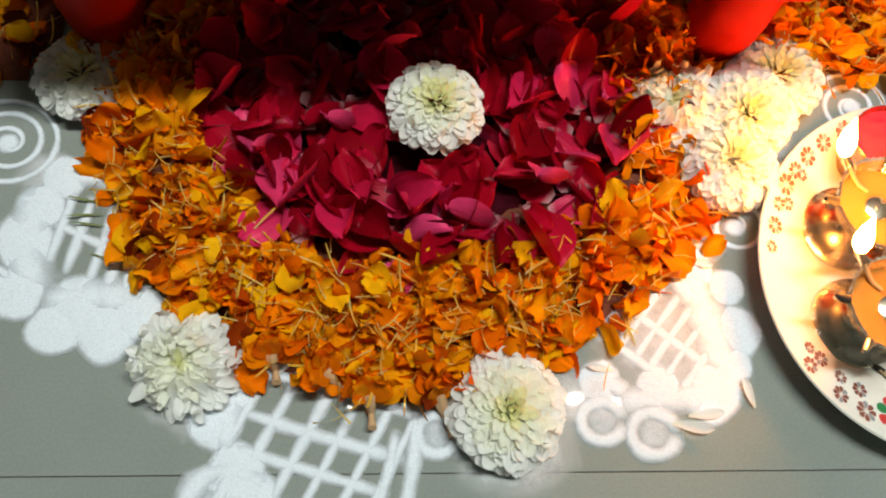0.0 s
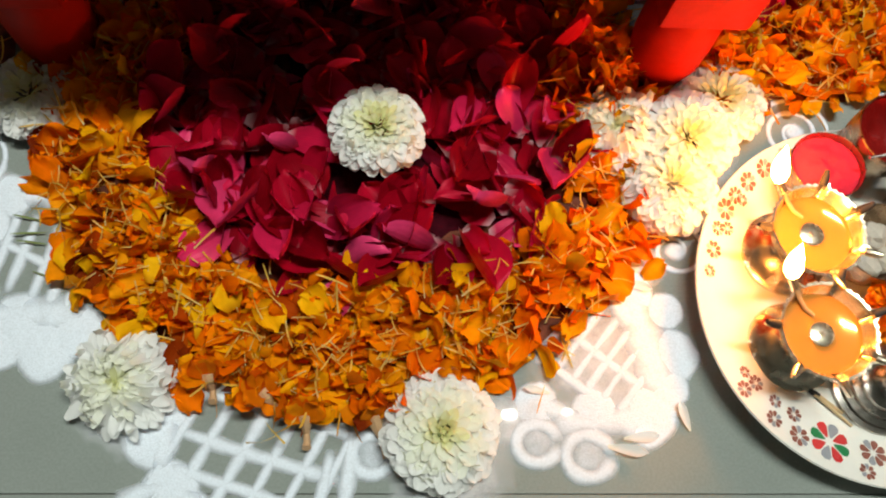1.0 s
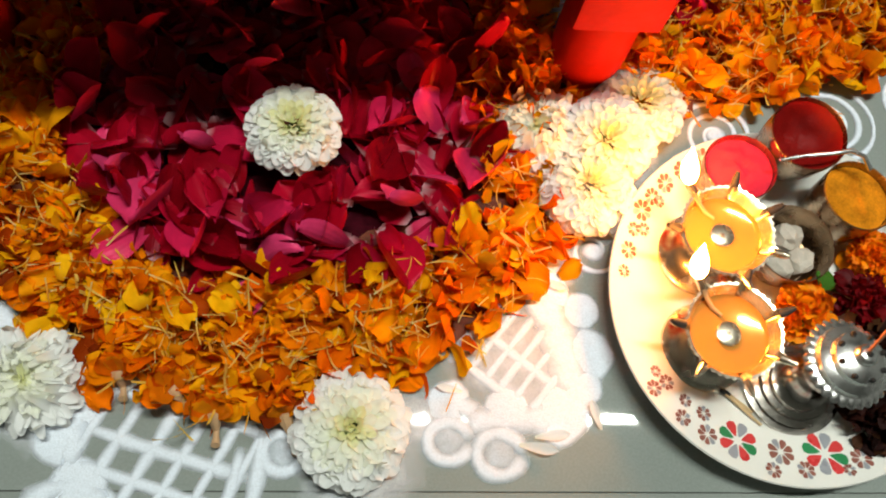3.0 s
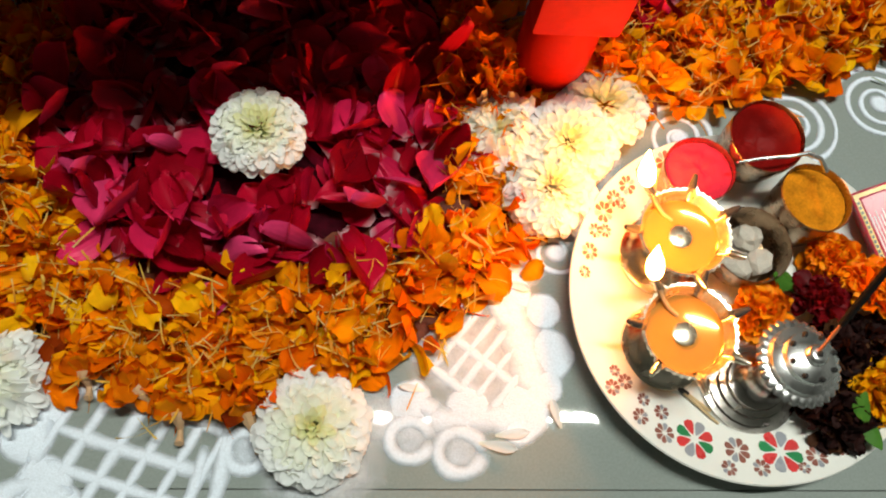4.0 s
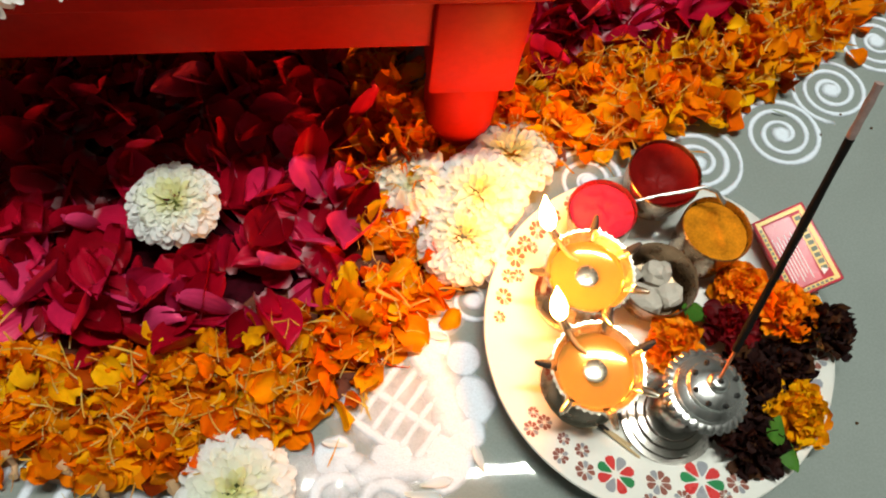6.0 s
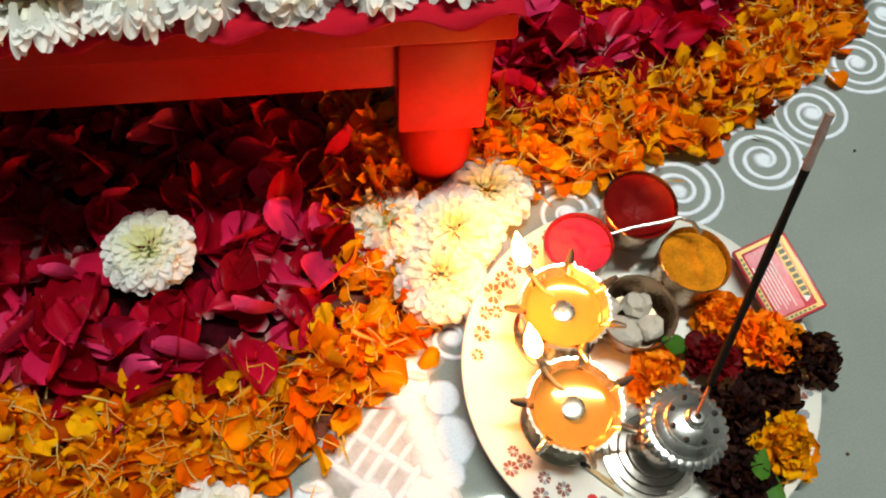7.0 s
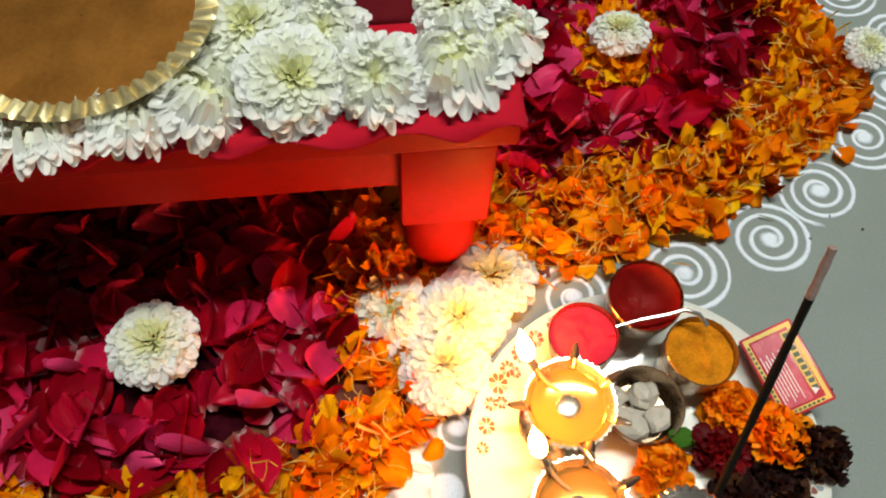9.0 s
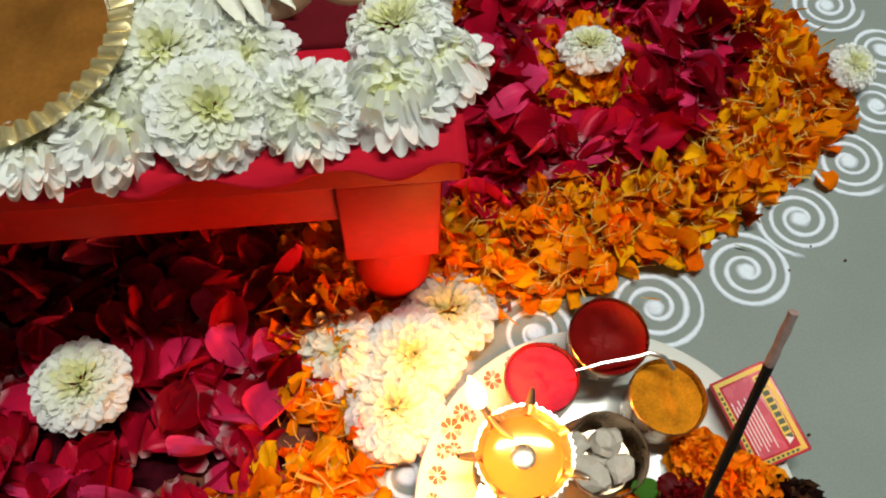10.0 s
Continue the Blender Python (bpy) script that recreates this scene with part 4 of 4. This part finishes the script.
# ---- oil lamps ----
def oil_lamp(x, y, turn, label):
    """A small footed lamp with seven pinched spouts, filled with oil, one wick alight."""
    t = thing("oil_lamp", label, "lamp", (x, y, 0.0062), (0, 0, turn), group="oil lamps")
    bm = bmesh.new()
    lathe(bm, [(0.0005, 0.0), (0.0250, 0.0), (0.0262, 0.0012), (0.0255, 0.0026), (0.0215, 0.0040), (0.0200, 0.0062), (0.0150, 0.0082), (0.0095, 0.0120), (0.0070, 0.0160), (0.0085, 0.0195), (0.0110, 0.0212), (0.0005, 0.0215)], 48)
    part("base", bm, M["lamp_metal"], t, "stepped round foot")
    spouts = 7

    def beak(i, a):
        p = max(0.0, math.cos(a * spouts)) ** 7
        scal = 0.0006 * math.sin(a * 42)
        out = {4: 0.0035, 5: 0.0085, 6: 0.0092, 7: 0.0075, 8: 0.0030}.get(i, 0.0)
        lift = {5: -0.001, 6: 0.0018, 7: 0.0008}.get(i, 0.0)
        return (out * p + (scal if i in (5, 6) else 0.0), lift * p)

    bm = bmesh.new()
    rings = lathe(bm, [(0.0005, 0.0205), (0.0110, 0.0212), (0.0185, 0.0260), (0.0225, 0.0330), (0.0240, 0.0400), (0.0262, 0.0432), (0.0266, 0.0440), (0.0250, 0.0438), (0.0228, 0.0402), (0.0205, 0.0330), (0.0150, 0.0275), (0.0005, 0.0250)], 168, beak)
    part("bowl", bm, M["lamp_metal"], t)
    bm = bmesh.new()
    rings = lathe(bm, [(0.0005, 0.0338), (0.006, 0.0339), (0.011, 0.0342), (0.0155, 0.0347), (0.0190, 0.0353), (0.0212, 0.0360), (0.0217, 0.0366)], 64)
    part("oil", bm, M["oil"], t, "golden oil filling the bowl")
    bm = bmesh.new()
    lathe(bm, [(0.0005, 0.0366), (0.0012, 0.0366), (0.0016, 0.0360), (0.0056, 0.0359), (0.0068, 0.0354), (0.0070, 0.0300), (0.0005, 0.0255)], 32)
    part("boss", bm, M["lamp_metal"], t, "round rivet plate in the oil")
    for k in range(spouts):
        a = 2 * math.pi * k / spouts
        bm = bmesh.new()
        c, s = math.cos(a), math.sin(a)
        tube(bm, [(0.0275 * c, 0.0275 * s, 0.0430), (0.0315 * c, 0.0315 * s, 0.0452), (0.0352 * c, 0.0352 * s, 0.0470)], [0.0026, 0.0022, 0.0012], 10)
        part("spout", bm, M["soot"] if k in (1, 5, 6) else M["lamp_metal"], t, "sooty pinched spout" if k in (1, 5, 6) else "")
    bm = bmesh.new()
    tube(bm, [(0.010, -0.003, 0.0352), (0.016, -0.001, 0.0360), (0.022, 0.0, 0.0395), (0.031, 0.0, 0.0455), (0.0362, 0.0, 0.0480)], [0.0010, 0.0013, 0.0013, 0.0012, 0.0009], 8)
    part("wick", bm, M["wick"], t, "twisted cotton wick")
    bm = bmesh.new()
    lean = -0.38
    rings = []
    for i, (r, z) in enumerate(((0.0006, -0.001), (0.0030, 0.001), (0.0047, 0.004), (0.0052, 0.008), (0.0042, 0.014), (0.0022, 0.020), (0.0004, 0.026))):
        rings.append([bm.verts.new((0.0345 - lean * z + r * math.cos(q * 0.5236), r * math.sin(q * 0.5236), 0.0465 + z)) for q in range(12)])
    for a, b in zip(rings, rings[1:]):
        for q in range(12):
            bm.faces.new((a[q], a[(q + 1) % 12], b[(q + 1) % 12], b[q]))
    part("flame", bm, M["flame"], t, "bright yellow flame")
    return t


oil_lamp(0.242, 0.134, 127, "silvered brass oil lamp with spouts burning beside the pink powder")
oil_lamp(0.2385, 0.0775, 122, "silvered brass oil lamp with spouts burning beside the incense holder")


# ---- small bowls ----
def bowl(x, y, z, r, high, tip, label, fill, level, heap, fill_name, fill_label, seed):
    t = thing("small_bowl", label, "bowl", (x, y, z), tip, group="powder bowls")
    bm = bmesh.new()
    lathe(bm, [(0.0005, 0.0), (r * 0.70, 0.0), (r * 0.82, 0.002), (r * 0.92, high * 0.4), (r * 0.985, high * 0.85), (r * 1.0, high), (r * 0.975, high + 0.0006), (r * 0.955, high - 0.0004), (r * 0.945, high * 0.85), (r * 0.87, high * 0.4), (r * 0.77, 0.004), (0.0005, 0.003)], 48)
    part("cup", bm, M["brown_reflection_steel"], t)
    if fill:
        bm = bmesh.new()
        n_r, n_a = 10, 40
        rings = []
        for i in range(n_r + 1):
            q = max(0.02, i / n_r)
            ring = []
            for k in range(n_a):
                a = 2 * math.pi * k / n_a
                rr2 = q * r * (0.86 + 0.085 * level / high)
                h = level + heap * (1 - q * q) + 0.0022 * noise.noise((math.cos(a) * q * 3, math.sin(a) * q * 3, seed)) * (1 - q ** 6) + 0.0009 * noise.noise((math.cos(a) * q * 11, math.sin(a) * q * 11, seed + 5))
                ring.append(bm.verts.new((rr2 * math.cos(a), rr2 * math.sin(a), h)))
            rings.append(ring)
        for a, b in zip(rings, rings[1:]):
            for k in range(n_a):
                bm.faces.new((a[k], a[(k + 1) % n_a], b[(k + 1) % n_a], b[k]))
        bm.faces.new(rings[0])
        part(fill_name, bm, M[fill], t, fill_label)
    return t


bowl(0.2975, 0.197, 0.018, 0.0228, 0.034, (5, 0, 0), "small steel bowl of dark red vermilion powder", "kumkum", 0.0315, -0.014, "powder", "dark red vermilion powder", 1.0)
bowl(0.2605, 0.1745, 0.0085, 0.0212, 0.034, (-3, -4, 0), "small steel bowl heaped with bright pink powder", "gulal", 0.030, 0.0035, "powder", "bright pink powder", 2.0)
bowl(0.3240, 0.1580, 0.0070, 0.0220, 0.037, (-2, 3, 0), "small steel bowl of cracked yellow turmeric powder", "turmeric", 0.032, 0.002, "powder", "cracked yellow turmeric", 3.0)
bowl(0.2890, 0.1335, 0.0062, 0.0238, 0.026, (0, 0, 0), "small steel bowl holding white sugar lumps", None, 0, 0, "", "", 4.0)
for i, (x, y, z, s) in enumerate(((0.2760, 0.1440, 0.0170, 0.0085), (0.2935, 0.1425, 0.0180, 0.0098), (0.2800, 0.1265, 0.0180, 0.0120), (0.2985, 0.1270, 0.0175, 0.0092), (0.2890, 0.1345, 0.0120, 0.0060))):
    bm = bmesh.new()
    bmesh.ops.create_icosphere(bm, subdivisions=2, radius=1.0)
    q = random.Random(60 + i)
    sc = (q.uniform(0.8, 1.15), q.uniform(0.8, 1.1), q.uniform(0.55, 0.75))
    for v in bm.verts:
        v.co *= 1 + 0.42 * noise.noise(v.co * 1.1 + Vector((i * 7, 0, 0))) + 0.10 * noise.noise(v.co * 4)
        v.co = Vector((v.co.x * sc[0], v.co.y * sc[1], v.co.z * sc[2])) * s
    me = finish(bm, "sugar_lump", M["sugar"], False)
    ob = tagged(new("sugar_lump", me), "rough white sugar lump in the steel bowl", "sugar lump", "sugar lumps")
    ob.matrix_world = pose(x, y, z, q.uniform(-30, 30), q.uniform(-30, 30), q.uniform(0, 360))

spoon = thing("spoon", "tiny steel spoon lying across the powder bowls", "spoon")
bm = bmesh.new()
tube(bm, [(0.2745, 0.1745, 0.0560), (0.290, 0.1775, 0.0560), (0.305, 0.1785, 0.0575), (0.316, 0.1800, 0.0590), (0.324, 0.1775, 0.0575), (0.329, 0.1715, 0.0530)], [0.0008, 0.0011, 0.0012, 0.0013, 0.0014, 0.0016], 8)
part("handle", bm, M["steel"], spoon)
# ---- incense ----
def stepped(i, a):
    return (0.0006 * abs(math.sin(a * 18)) if i == 5 else 0.0, 0.0)


holder = thing("incense_holder", "steel incense holder with a pierced scalloped dome on the plate", "incense holder", (0.2870, 0.0560, 0.0062))
bm = bmesh.new()
lathe(bm, [(0.0005, 0.0), (0.0275, 0.0), (0.0290, 0.0012), (0.0287, 0.0030), (0.0255, 0.0034), (0.0248, 0.0060), (0.0214, 0.0065), (0.0207, 0.0092), (0.0172, 0.0098), (0.0164, 0.0124), (0.0120, 0.0135), (0.0080, 0.0180), (0.0070, 0.0260), (0.0085, 0.0330), (0.0110, 0.0370), (0.0005, 0.0375)], 64, stepped)
part("base", bm, M["dark_reflection_steel"], holder, "stepped round base and stem")
bm = bmesh.new()
def scallop(i, a):
    s = abs(math.sin(a * 14))
    return ({3: 0.0016, 4: 0.0018, 5: 0.0012}.get(i, 0.0) * s, 0.0)
DOME = pose(0.0016, 0.0004, 0.0030, -3, 5, 0) @ Matrix.Diagonal((0.90, 0.90, 1.0, 1.0))
lathe(bm, [(0.0005, 0.0370), (0.0110, 0.0370), (0.0180, 0.0410), (0.0240, 0.0455), (0.0252, 0.0475), (0.0236, 0.0492), (0.0212, 0.0496), (0.0204, 0.0535), (0.0168, 0.0556), (0.0158, 0.0560), (0.0152, 0.0594), (0.0112, 0.0616), (0.0066, 0.0624), (0.0060, 0.0650), (0.0050, 0.0662), (0.0032, 0.0668), (0.0005, 0.0664)], 112, scallop)
part("dome", bm, M["steel"], holder, m=DOME)
for k in range(8):
    a = 2 * math.pi * k / 8 + 0.2
    bm = bmesh.new()
    bmesh.ops.create_uvsphere(bm, u_segments=8, v_segments=6, radius=0.0017)
    part("hole", bm, M["dark_hole"], holder, m=DOME @ pose(0.0135 * math.cos(a), 0.0135 * math.sin(a), 0.0610))
bm = bmesh.new()
bmesh.ops.create_uvsphere(bm, u_segments=10, v_segments=6, radius=0.0020)
part("hole", bm, M["dark_hole"], holder, m=DOME @ pose(0, 0, 0.0660))
A, B = Vector((0.2938, 0.0592, 0.0705)), Vector((0.315, 0.137, 0.228))
stick = thing("incense_stick", "black incense stick with a grey ash tip leaning from its holder", "incense stick", tuple(A))
for nm, s0, s1, r, mat, lab in (("splint", 0.0, 0.16, 0.0009, "bamboo", "bare bamboo splint"), ("paste", 0.15, 0.86, 0.0019, "incense", "black incense paste"), ("ash", 0.86, 1.0, 0.0018, "ash", "pinkish grey ash")):
    bm = bmesh.new()
    tube(bm, [tuple((B - A) * (s0 + (s1 - s0) * i / 6)) for i in range(7)], [r * (1 + 0.12 * math.sin(i * 2.1)) for i in range(7)], 10)
    part(nm, bm, M[mat], stick, lab)

# ---- matchbox, lying on the plate's rim ----
ex = Vector((0.029, 0.008, 0.012)).normalized()
ey = (Vector((-0.015, 0.050, 0.004)) - ex * Vector((-0.015, 0.050, 0.004)).dot(ex)).normalized()
ez = ex.cross(ey)
mb = Matrix((ex, ey, ez)).transposed().to_4x4()
mb.translation = Vector((0.3770, 0.1462, 0.0345))
matchbox = new("matchbox")
matchbox.matrix_world = mb
tagged(matchbox, "red matchbox with a yellow printed border leaning on the plate's rim", "matchbox")
W, H, T = 0.0325, 0.0530, 0.0115
bm = bmesh.new()
box(bm, -W / 2, W / 2, -H / 2, H / 2, -T, 0, 0.0006, 2)
part("sleeve", bm, M["box_red"], matchbox)
bm = bmesh.new()
for a in ((-W / 2 + 0.0015, W / 2 - 0.0015, -H / 2 + 0.0015, H / 2 - 0.0015),):
    x0, x1, y0, y1 = a
    b = 0.0026
    for q in ((x0, x1, y0, y0 + b), (x0, x1, y1 - b, y1), (x0, x0 + b, y0 + b, y1 - b), (x1 - b, x1, y0 + b, y1 - b), (x1 - b - 0.0055, x1 - b - 0.0006, y0 + b + 0.006, y1 - b - 0.002)):
        box(bm, *q, -0.0001, 0.00025)
part("border", bm, M["box_yellow"], matchbox, "yellow printed border")
bm = bmesh.new()
box(bm, -W / 2 + 0.0052, W / 2 - 0.0108, -H / 2 + 0.0052, H / 2 - 0.0052, -0.0001, 0.00018)
part("panel", bm, M["box_pink"], matchbox, "rose-coloured printed panel")
bm = bmesh.new()
for k in range(9):
    box(bm, W / 2 - 0.0086, W / 2 - 0.0052, -0.017 + k * 0.0042, -0.0142 + k * 0.0042, 0.0001, 0.00045)
for k in range(14):
    box(bm, -W / 2 + 0.0020, -W / 2 + 0.0034, -0.022 + k * 0.0031, -0.0200 + k * 0.0031, 0.0001, 0.00045)
for k in range(8):
    box(bm, -0.011 + k * 0.0028, -0.0092 + k * 0.0028, -H / 2 + 0.0020, -H / 2 + 0.0034, 0.0001, 0.00045)
part("lettering", bm, M["box_text"], matchbox, "dark bars of print")
bm = bmesh.new()
for k in range(7):
    box(bm, -0.0105 + 0.0019 * k, -0.0099 + 0.0019 * k, -0.019 + 0.002 * (k % 3), 0.012 - 0.003 * (k % 2), 0.0001, 0.0004)
v3 = [bm.verts.new((W / 2 - 0.0078 + 0.0026 * math.cos(q), -H / 2 + 0.0092 + 0.0026 * math.sin(q), 0.0005)) for q in (0, 2.09, 4.19)]
bm.faces.new(v3)
part("small_print", bm, M["box_white"], matchbox, "pale lines of small print")
bm = bmesh.new()
box(bm, W / 2 - 0.0001, W / 2 + 0.0003, -H / 2 + 0.001, H / 2 - 0.001, -T + 0.001, -0.001)
part("striking_strip", bm, M["box_side"], matchbox, "dark striking strip")

# ---- marigold heads and withered flowers on the plate ----
def marigold(seed, r, mat, label, at, tip, rings=6, per=15, ruffle=0.09):
    """A ruffled head: many small crumpled petals over a low uneven dome."""
    g = random.Random(seed)
    t = thing("marigold", label, "flower", at, tip, group="flowers on the plate")
    js = {"outer_petals": Joined(), "inner_petals": Joined()}
    count = rings * per
    for i in range(count):
        s = ((i + 0.5) / count) ** 0.8
        az = i * 137.5 + g.uniform(-40, 40)
        out = r * 0.78 * s * g.uniform(0.75, 1.12)
        e = 66 - 58 * s + g.uniform(-22, 22)
        L = r * g.uniform(0.42, 0.66)
        grid = petal_grid(g, L, L * g.uniform(0.75, 1.25), L * g.uniform(-0.2, 0.45), L * g.uniform(-0.4, 0.45), L * (ruffle + 0.10), nu=5, nv=5, tip=0.75, foot=0.35, frill=0.14, blunt=0.22, bend=L * g.uniform(-0.2, 0.2))
        m = pose(0, 0, 0, 0, 0, az) @ pose(0, out - 0.45 * L, r * (0.20 + 0.42 * (1 - s * s)) + g.uniform(-0.05, 0.05) * r, e, g.uniform(-20, 20), 0)
        js["outer_petals" if s > 0.55 else "inner_petals"].add(grid, m)
    for nm, j in js.items():
        tagged(part(nm, j.mesh(nm, mat), None, t), kind="stuff")
    bm = bmesh.new()
    tube(bm, [(0, 0, 0.0), (0, 0, r * 0.25)], [r * 0.16, r * 0.3], 8)
    part("calyx", bm, M["stem"], t, "green calyx")
    return t


marigold(21, 0.0190, M["marigold_fresh"], "bright orange marigold head beside the oil lamp", (0.297, 0.098, 0.0125), (10, -12, 0))
marigold(22, 0.0190, M["marigold_fresh"], "yellow-orange marigold head beside the turmeric bowl", (0.344, 0.129, 0.0120), (-8, -6, 40))
marigold(23, 0.0230, M["marigold_fresh"], "wilting orange marigold head by the matchbox", (0.362, 0.108, 0.0180), (0, 12, 80), 6, 16, 0.11)
marigold(24, 0.0220, M["marigold_yellow"], "wilting yellow marigold head at the plate's rim", (0.356, 0.050, 0.0120), (6, 10, 10), 6, 16, 0.11)
marigold(25, 0.0190, M["dark_rose"], "dark red rose head among withered petals", (0.334, 0.104, 0.0120), (0, 0, 0), 6, 12, 0.06)
marigold(26, 0.0205, M["dry"], "withered black flower hanging over the plate's rim", (0.383, 0.096, 0.0190), (0, 24, 30), 5, 14, 0.16)
marigold(27, 0.0230, M["dry"], "withered dark brown flower under the marigolds", (0.338, 0.070, 0.0080), (0, 0, 60), 5, 14, 0.14)
marigold(28, 0.0230, M["dry"], "withered dark brown flower near the incense holder", (0.331, 0.036, 0.0090), (6, 0, 10), 5, 14, 0.14)
marigold(29, 0.0180, M["dry"], "withered dark flower between marigold heads", (0.360, 0.080, 0.0120), (0, 6, 10), 5, 12, 0.14)
for x, y, z, rz, L, rx in ((0.318, 0.112, 0.020, 80, 0.022, 20), (0.322, 0.109, 0.017, 50, 0.018, 10), (0.344, 0.048, 0.030, 150, 0.022, 12), (0.342, 0.040, 0.028, 190, 0.024, -6), (0.308, 0.090, 0.018, 100, 0.02, 10)):
    gg = random.Random(int(x * 1e4))
    j = Joined()
    j.add(petal_grid(gg, L, L * 0.5, -L * 0.12, L * 0.2, L * 0.03, nu=4, nv=6, tip=0.5, foot=0.15), Matrix.Identity(4))
    ob = tagged(new("leaf", j.mesh("leaf", M["leaf"])), "small glossy green leaf among the flowers on the plate", "leaf", "leaves on the plate")
    ob.matrix_world = pose(x, y, z, rx, 0, rz)
for (x0, y0), (x1, y1) in (((0.243, 0.055), (0.266, 0.033)), ((0.247, 0.052), (0.262, 0.040))):
    match = thing("match", "burnt wooden match lying on the white plate", "match", (x0, y0, 0.0078), group="burnt matches")
    for nm, s0, s1, rr3, mat in (("stick", 0.18, 1.0, 0.0010, "match_wood"), ("head", 0.0, 0.2, 0.0014, "soot")):
        bm = bmesh.new()
        tube(bm, [((x1 - x0) * (s0 + (s1 - s0) * i / 3), (y1 - y0) * (s0 + (s1 - s0) * i / 3), 0) for i in range(4)], rr3, 6)
        part(nm, bm, M[mat], match, "charred head" if nm == "head" else "")

# ---- loose bits on the floor ----
def loose(name, grid, mat, x, y, z, rx, ry, rz, label, category="petal", group="loose petals", s=1.0):
    ob = tagged(new(name, one_petal(name, grid, mat)), label, category, group)
    ob.matrix_world = pose(x, y, z, rx, ry, rz) @ Matrix.Scale(s, 4)
    return ob


g = random.Random(9)
loose("marigold_petal", MARI[2], M["marigold_yellow"], 0.157, 0.120, 0.003, 6, 10, 300, "single orange marigold petal on white powder", s=0.85)
loose("marigold_petal", MARI[5], M["marigold"], 0.480, 0.302, 0.003, 8, 6, 20, "single orange marigold petal on the grey tiles", s=1.05)
loose("marigold_petal", MARI[1], M["marigold"], -0.100, 0.058, 0.006, 30, 10, 200, "curled orange marigold petal beside a chrysanthemum", s=0.85)
for x, y, rz, w in ((0.129, 0.023, 260, 1.0), (0.138, 0.027, 275, 0.9), (0.176, 0.031, 20, 0.8), (-0.088, 0.050, 320, 1.0), (0.098, 0.052, 80, 0.7), (0.145, 0.118, 250, 0.8)):
    gr = petal_grid(g, 0.022, 0.0065, 0.001, 0.003, 0.0006, nu=3, nv=5, tip=0.7, foot=0.25)
    loose("white_petal", gr, M["mum"], x, y, 0.002, 3, 4, rz, "loose white chrysanthemum petal lying on rangoli powder", s=w)
for x, y, rz, L in ((0.142, 0.104, 60, 0.009), (0.130, 0.099, 110, 0.010), (0.415, 0.262, 70, 0.013), (-0.19, 0.150, 80, 0.018), (-0.188, 0.143, 95, 0.020), (-0.186, 0.136, 85, 0.017), (-0.192, 0.120, 250, 0.012), (0.112, 0.066, 20, 0.02), (0.106, 0.07, 340, 0.022)):
    gr = petal_grid(g, L, L * 0.07, 0.0006, 0.001, 0.0003, nu=2, nv=4, tip=0.5, foot=0.4)
    loose("seed_husk", gr, M["stem"] if x < 0.105 or L < 0.015 else M["floret"], x, y, 0.0022, 4, 0, rz, "thin dry seed husk fallen from a marigold", "husk", "seed husks")
for x, y, rz, L, rx in ((-0.036, 0.040, 185, 0.018, -10), (0.000, 0.040, 200, 0.024, -14), (-0.088, 0.062, 190, 0.016, -12), (-0.060, 0.052, 230, 0.018, -6)):
    calyx = thing("withered_marigold", "pale dried marigold with a curled brown tail", "flower", (x, y, 0.010), (rx, 0, rz), group="withered marigolds")
    bm = bmesh.new()
    tube(bm, [(0, L * s, 0.003 * math.sin(s * 5 + L * 90)) for s in (0, 0.2, 0.4, 0.6, 0.8, 1.0)], [0.0042, 0.0042, 0.0028, 0.0017, 0.0018, 0.0026], 8)
    part("stub", bm, M["pale_husk"], calyx)
    j = Joined()
    for k in range(12):
        j.add(petal_grid(g, 0.020, 0.012, 0.002, 0.004, 0.0018, nu=3, nv=4), pose(0, 0.003, 0.002, 0, 0, 180 + g.uniform(-80, 80)) @ pose(0, 0, 0, g.uniform(5, 50), 0, 0))
    part("petal_tuft", j.mesh("petal_tuft", M["marigold"]), None, calyx)
for x, y in ((0.436, 0.246), (0.455, 0.262), (0.418, 0.140), (0.405, 0.045), (0.475, 0.25), (-0.11, 0.09)):
    bm = bmesh.new()
    bmesh.ops.create_icosphere(bm, subdivisions=1, radius=0.0011)
    ob = tagged(new("dark_crumb", finish(bm, "dark_crumb", M["dry"])), "tiny dark crumb on the grey tile", "crumb", "crumbs")
    ob.matrix_world = pose(x, y, 0.0008)
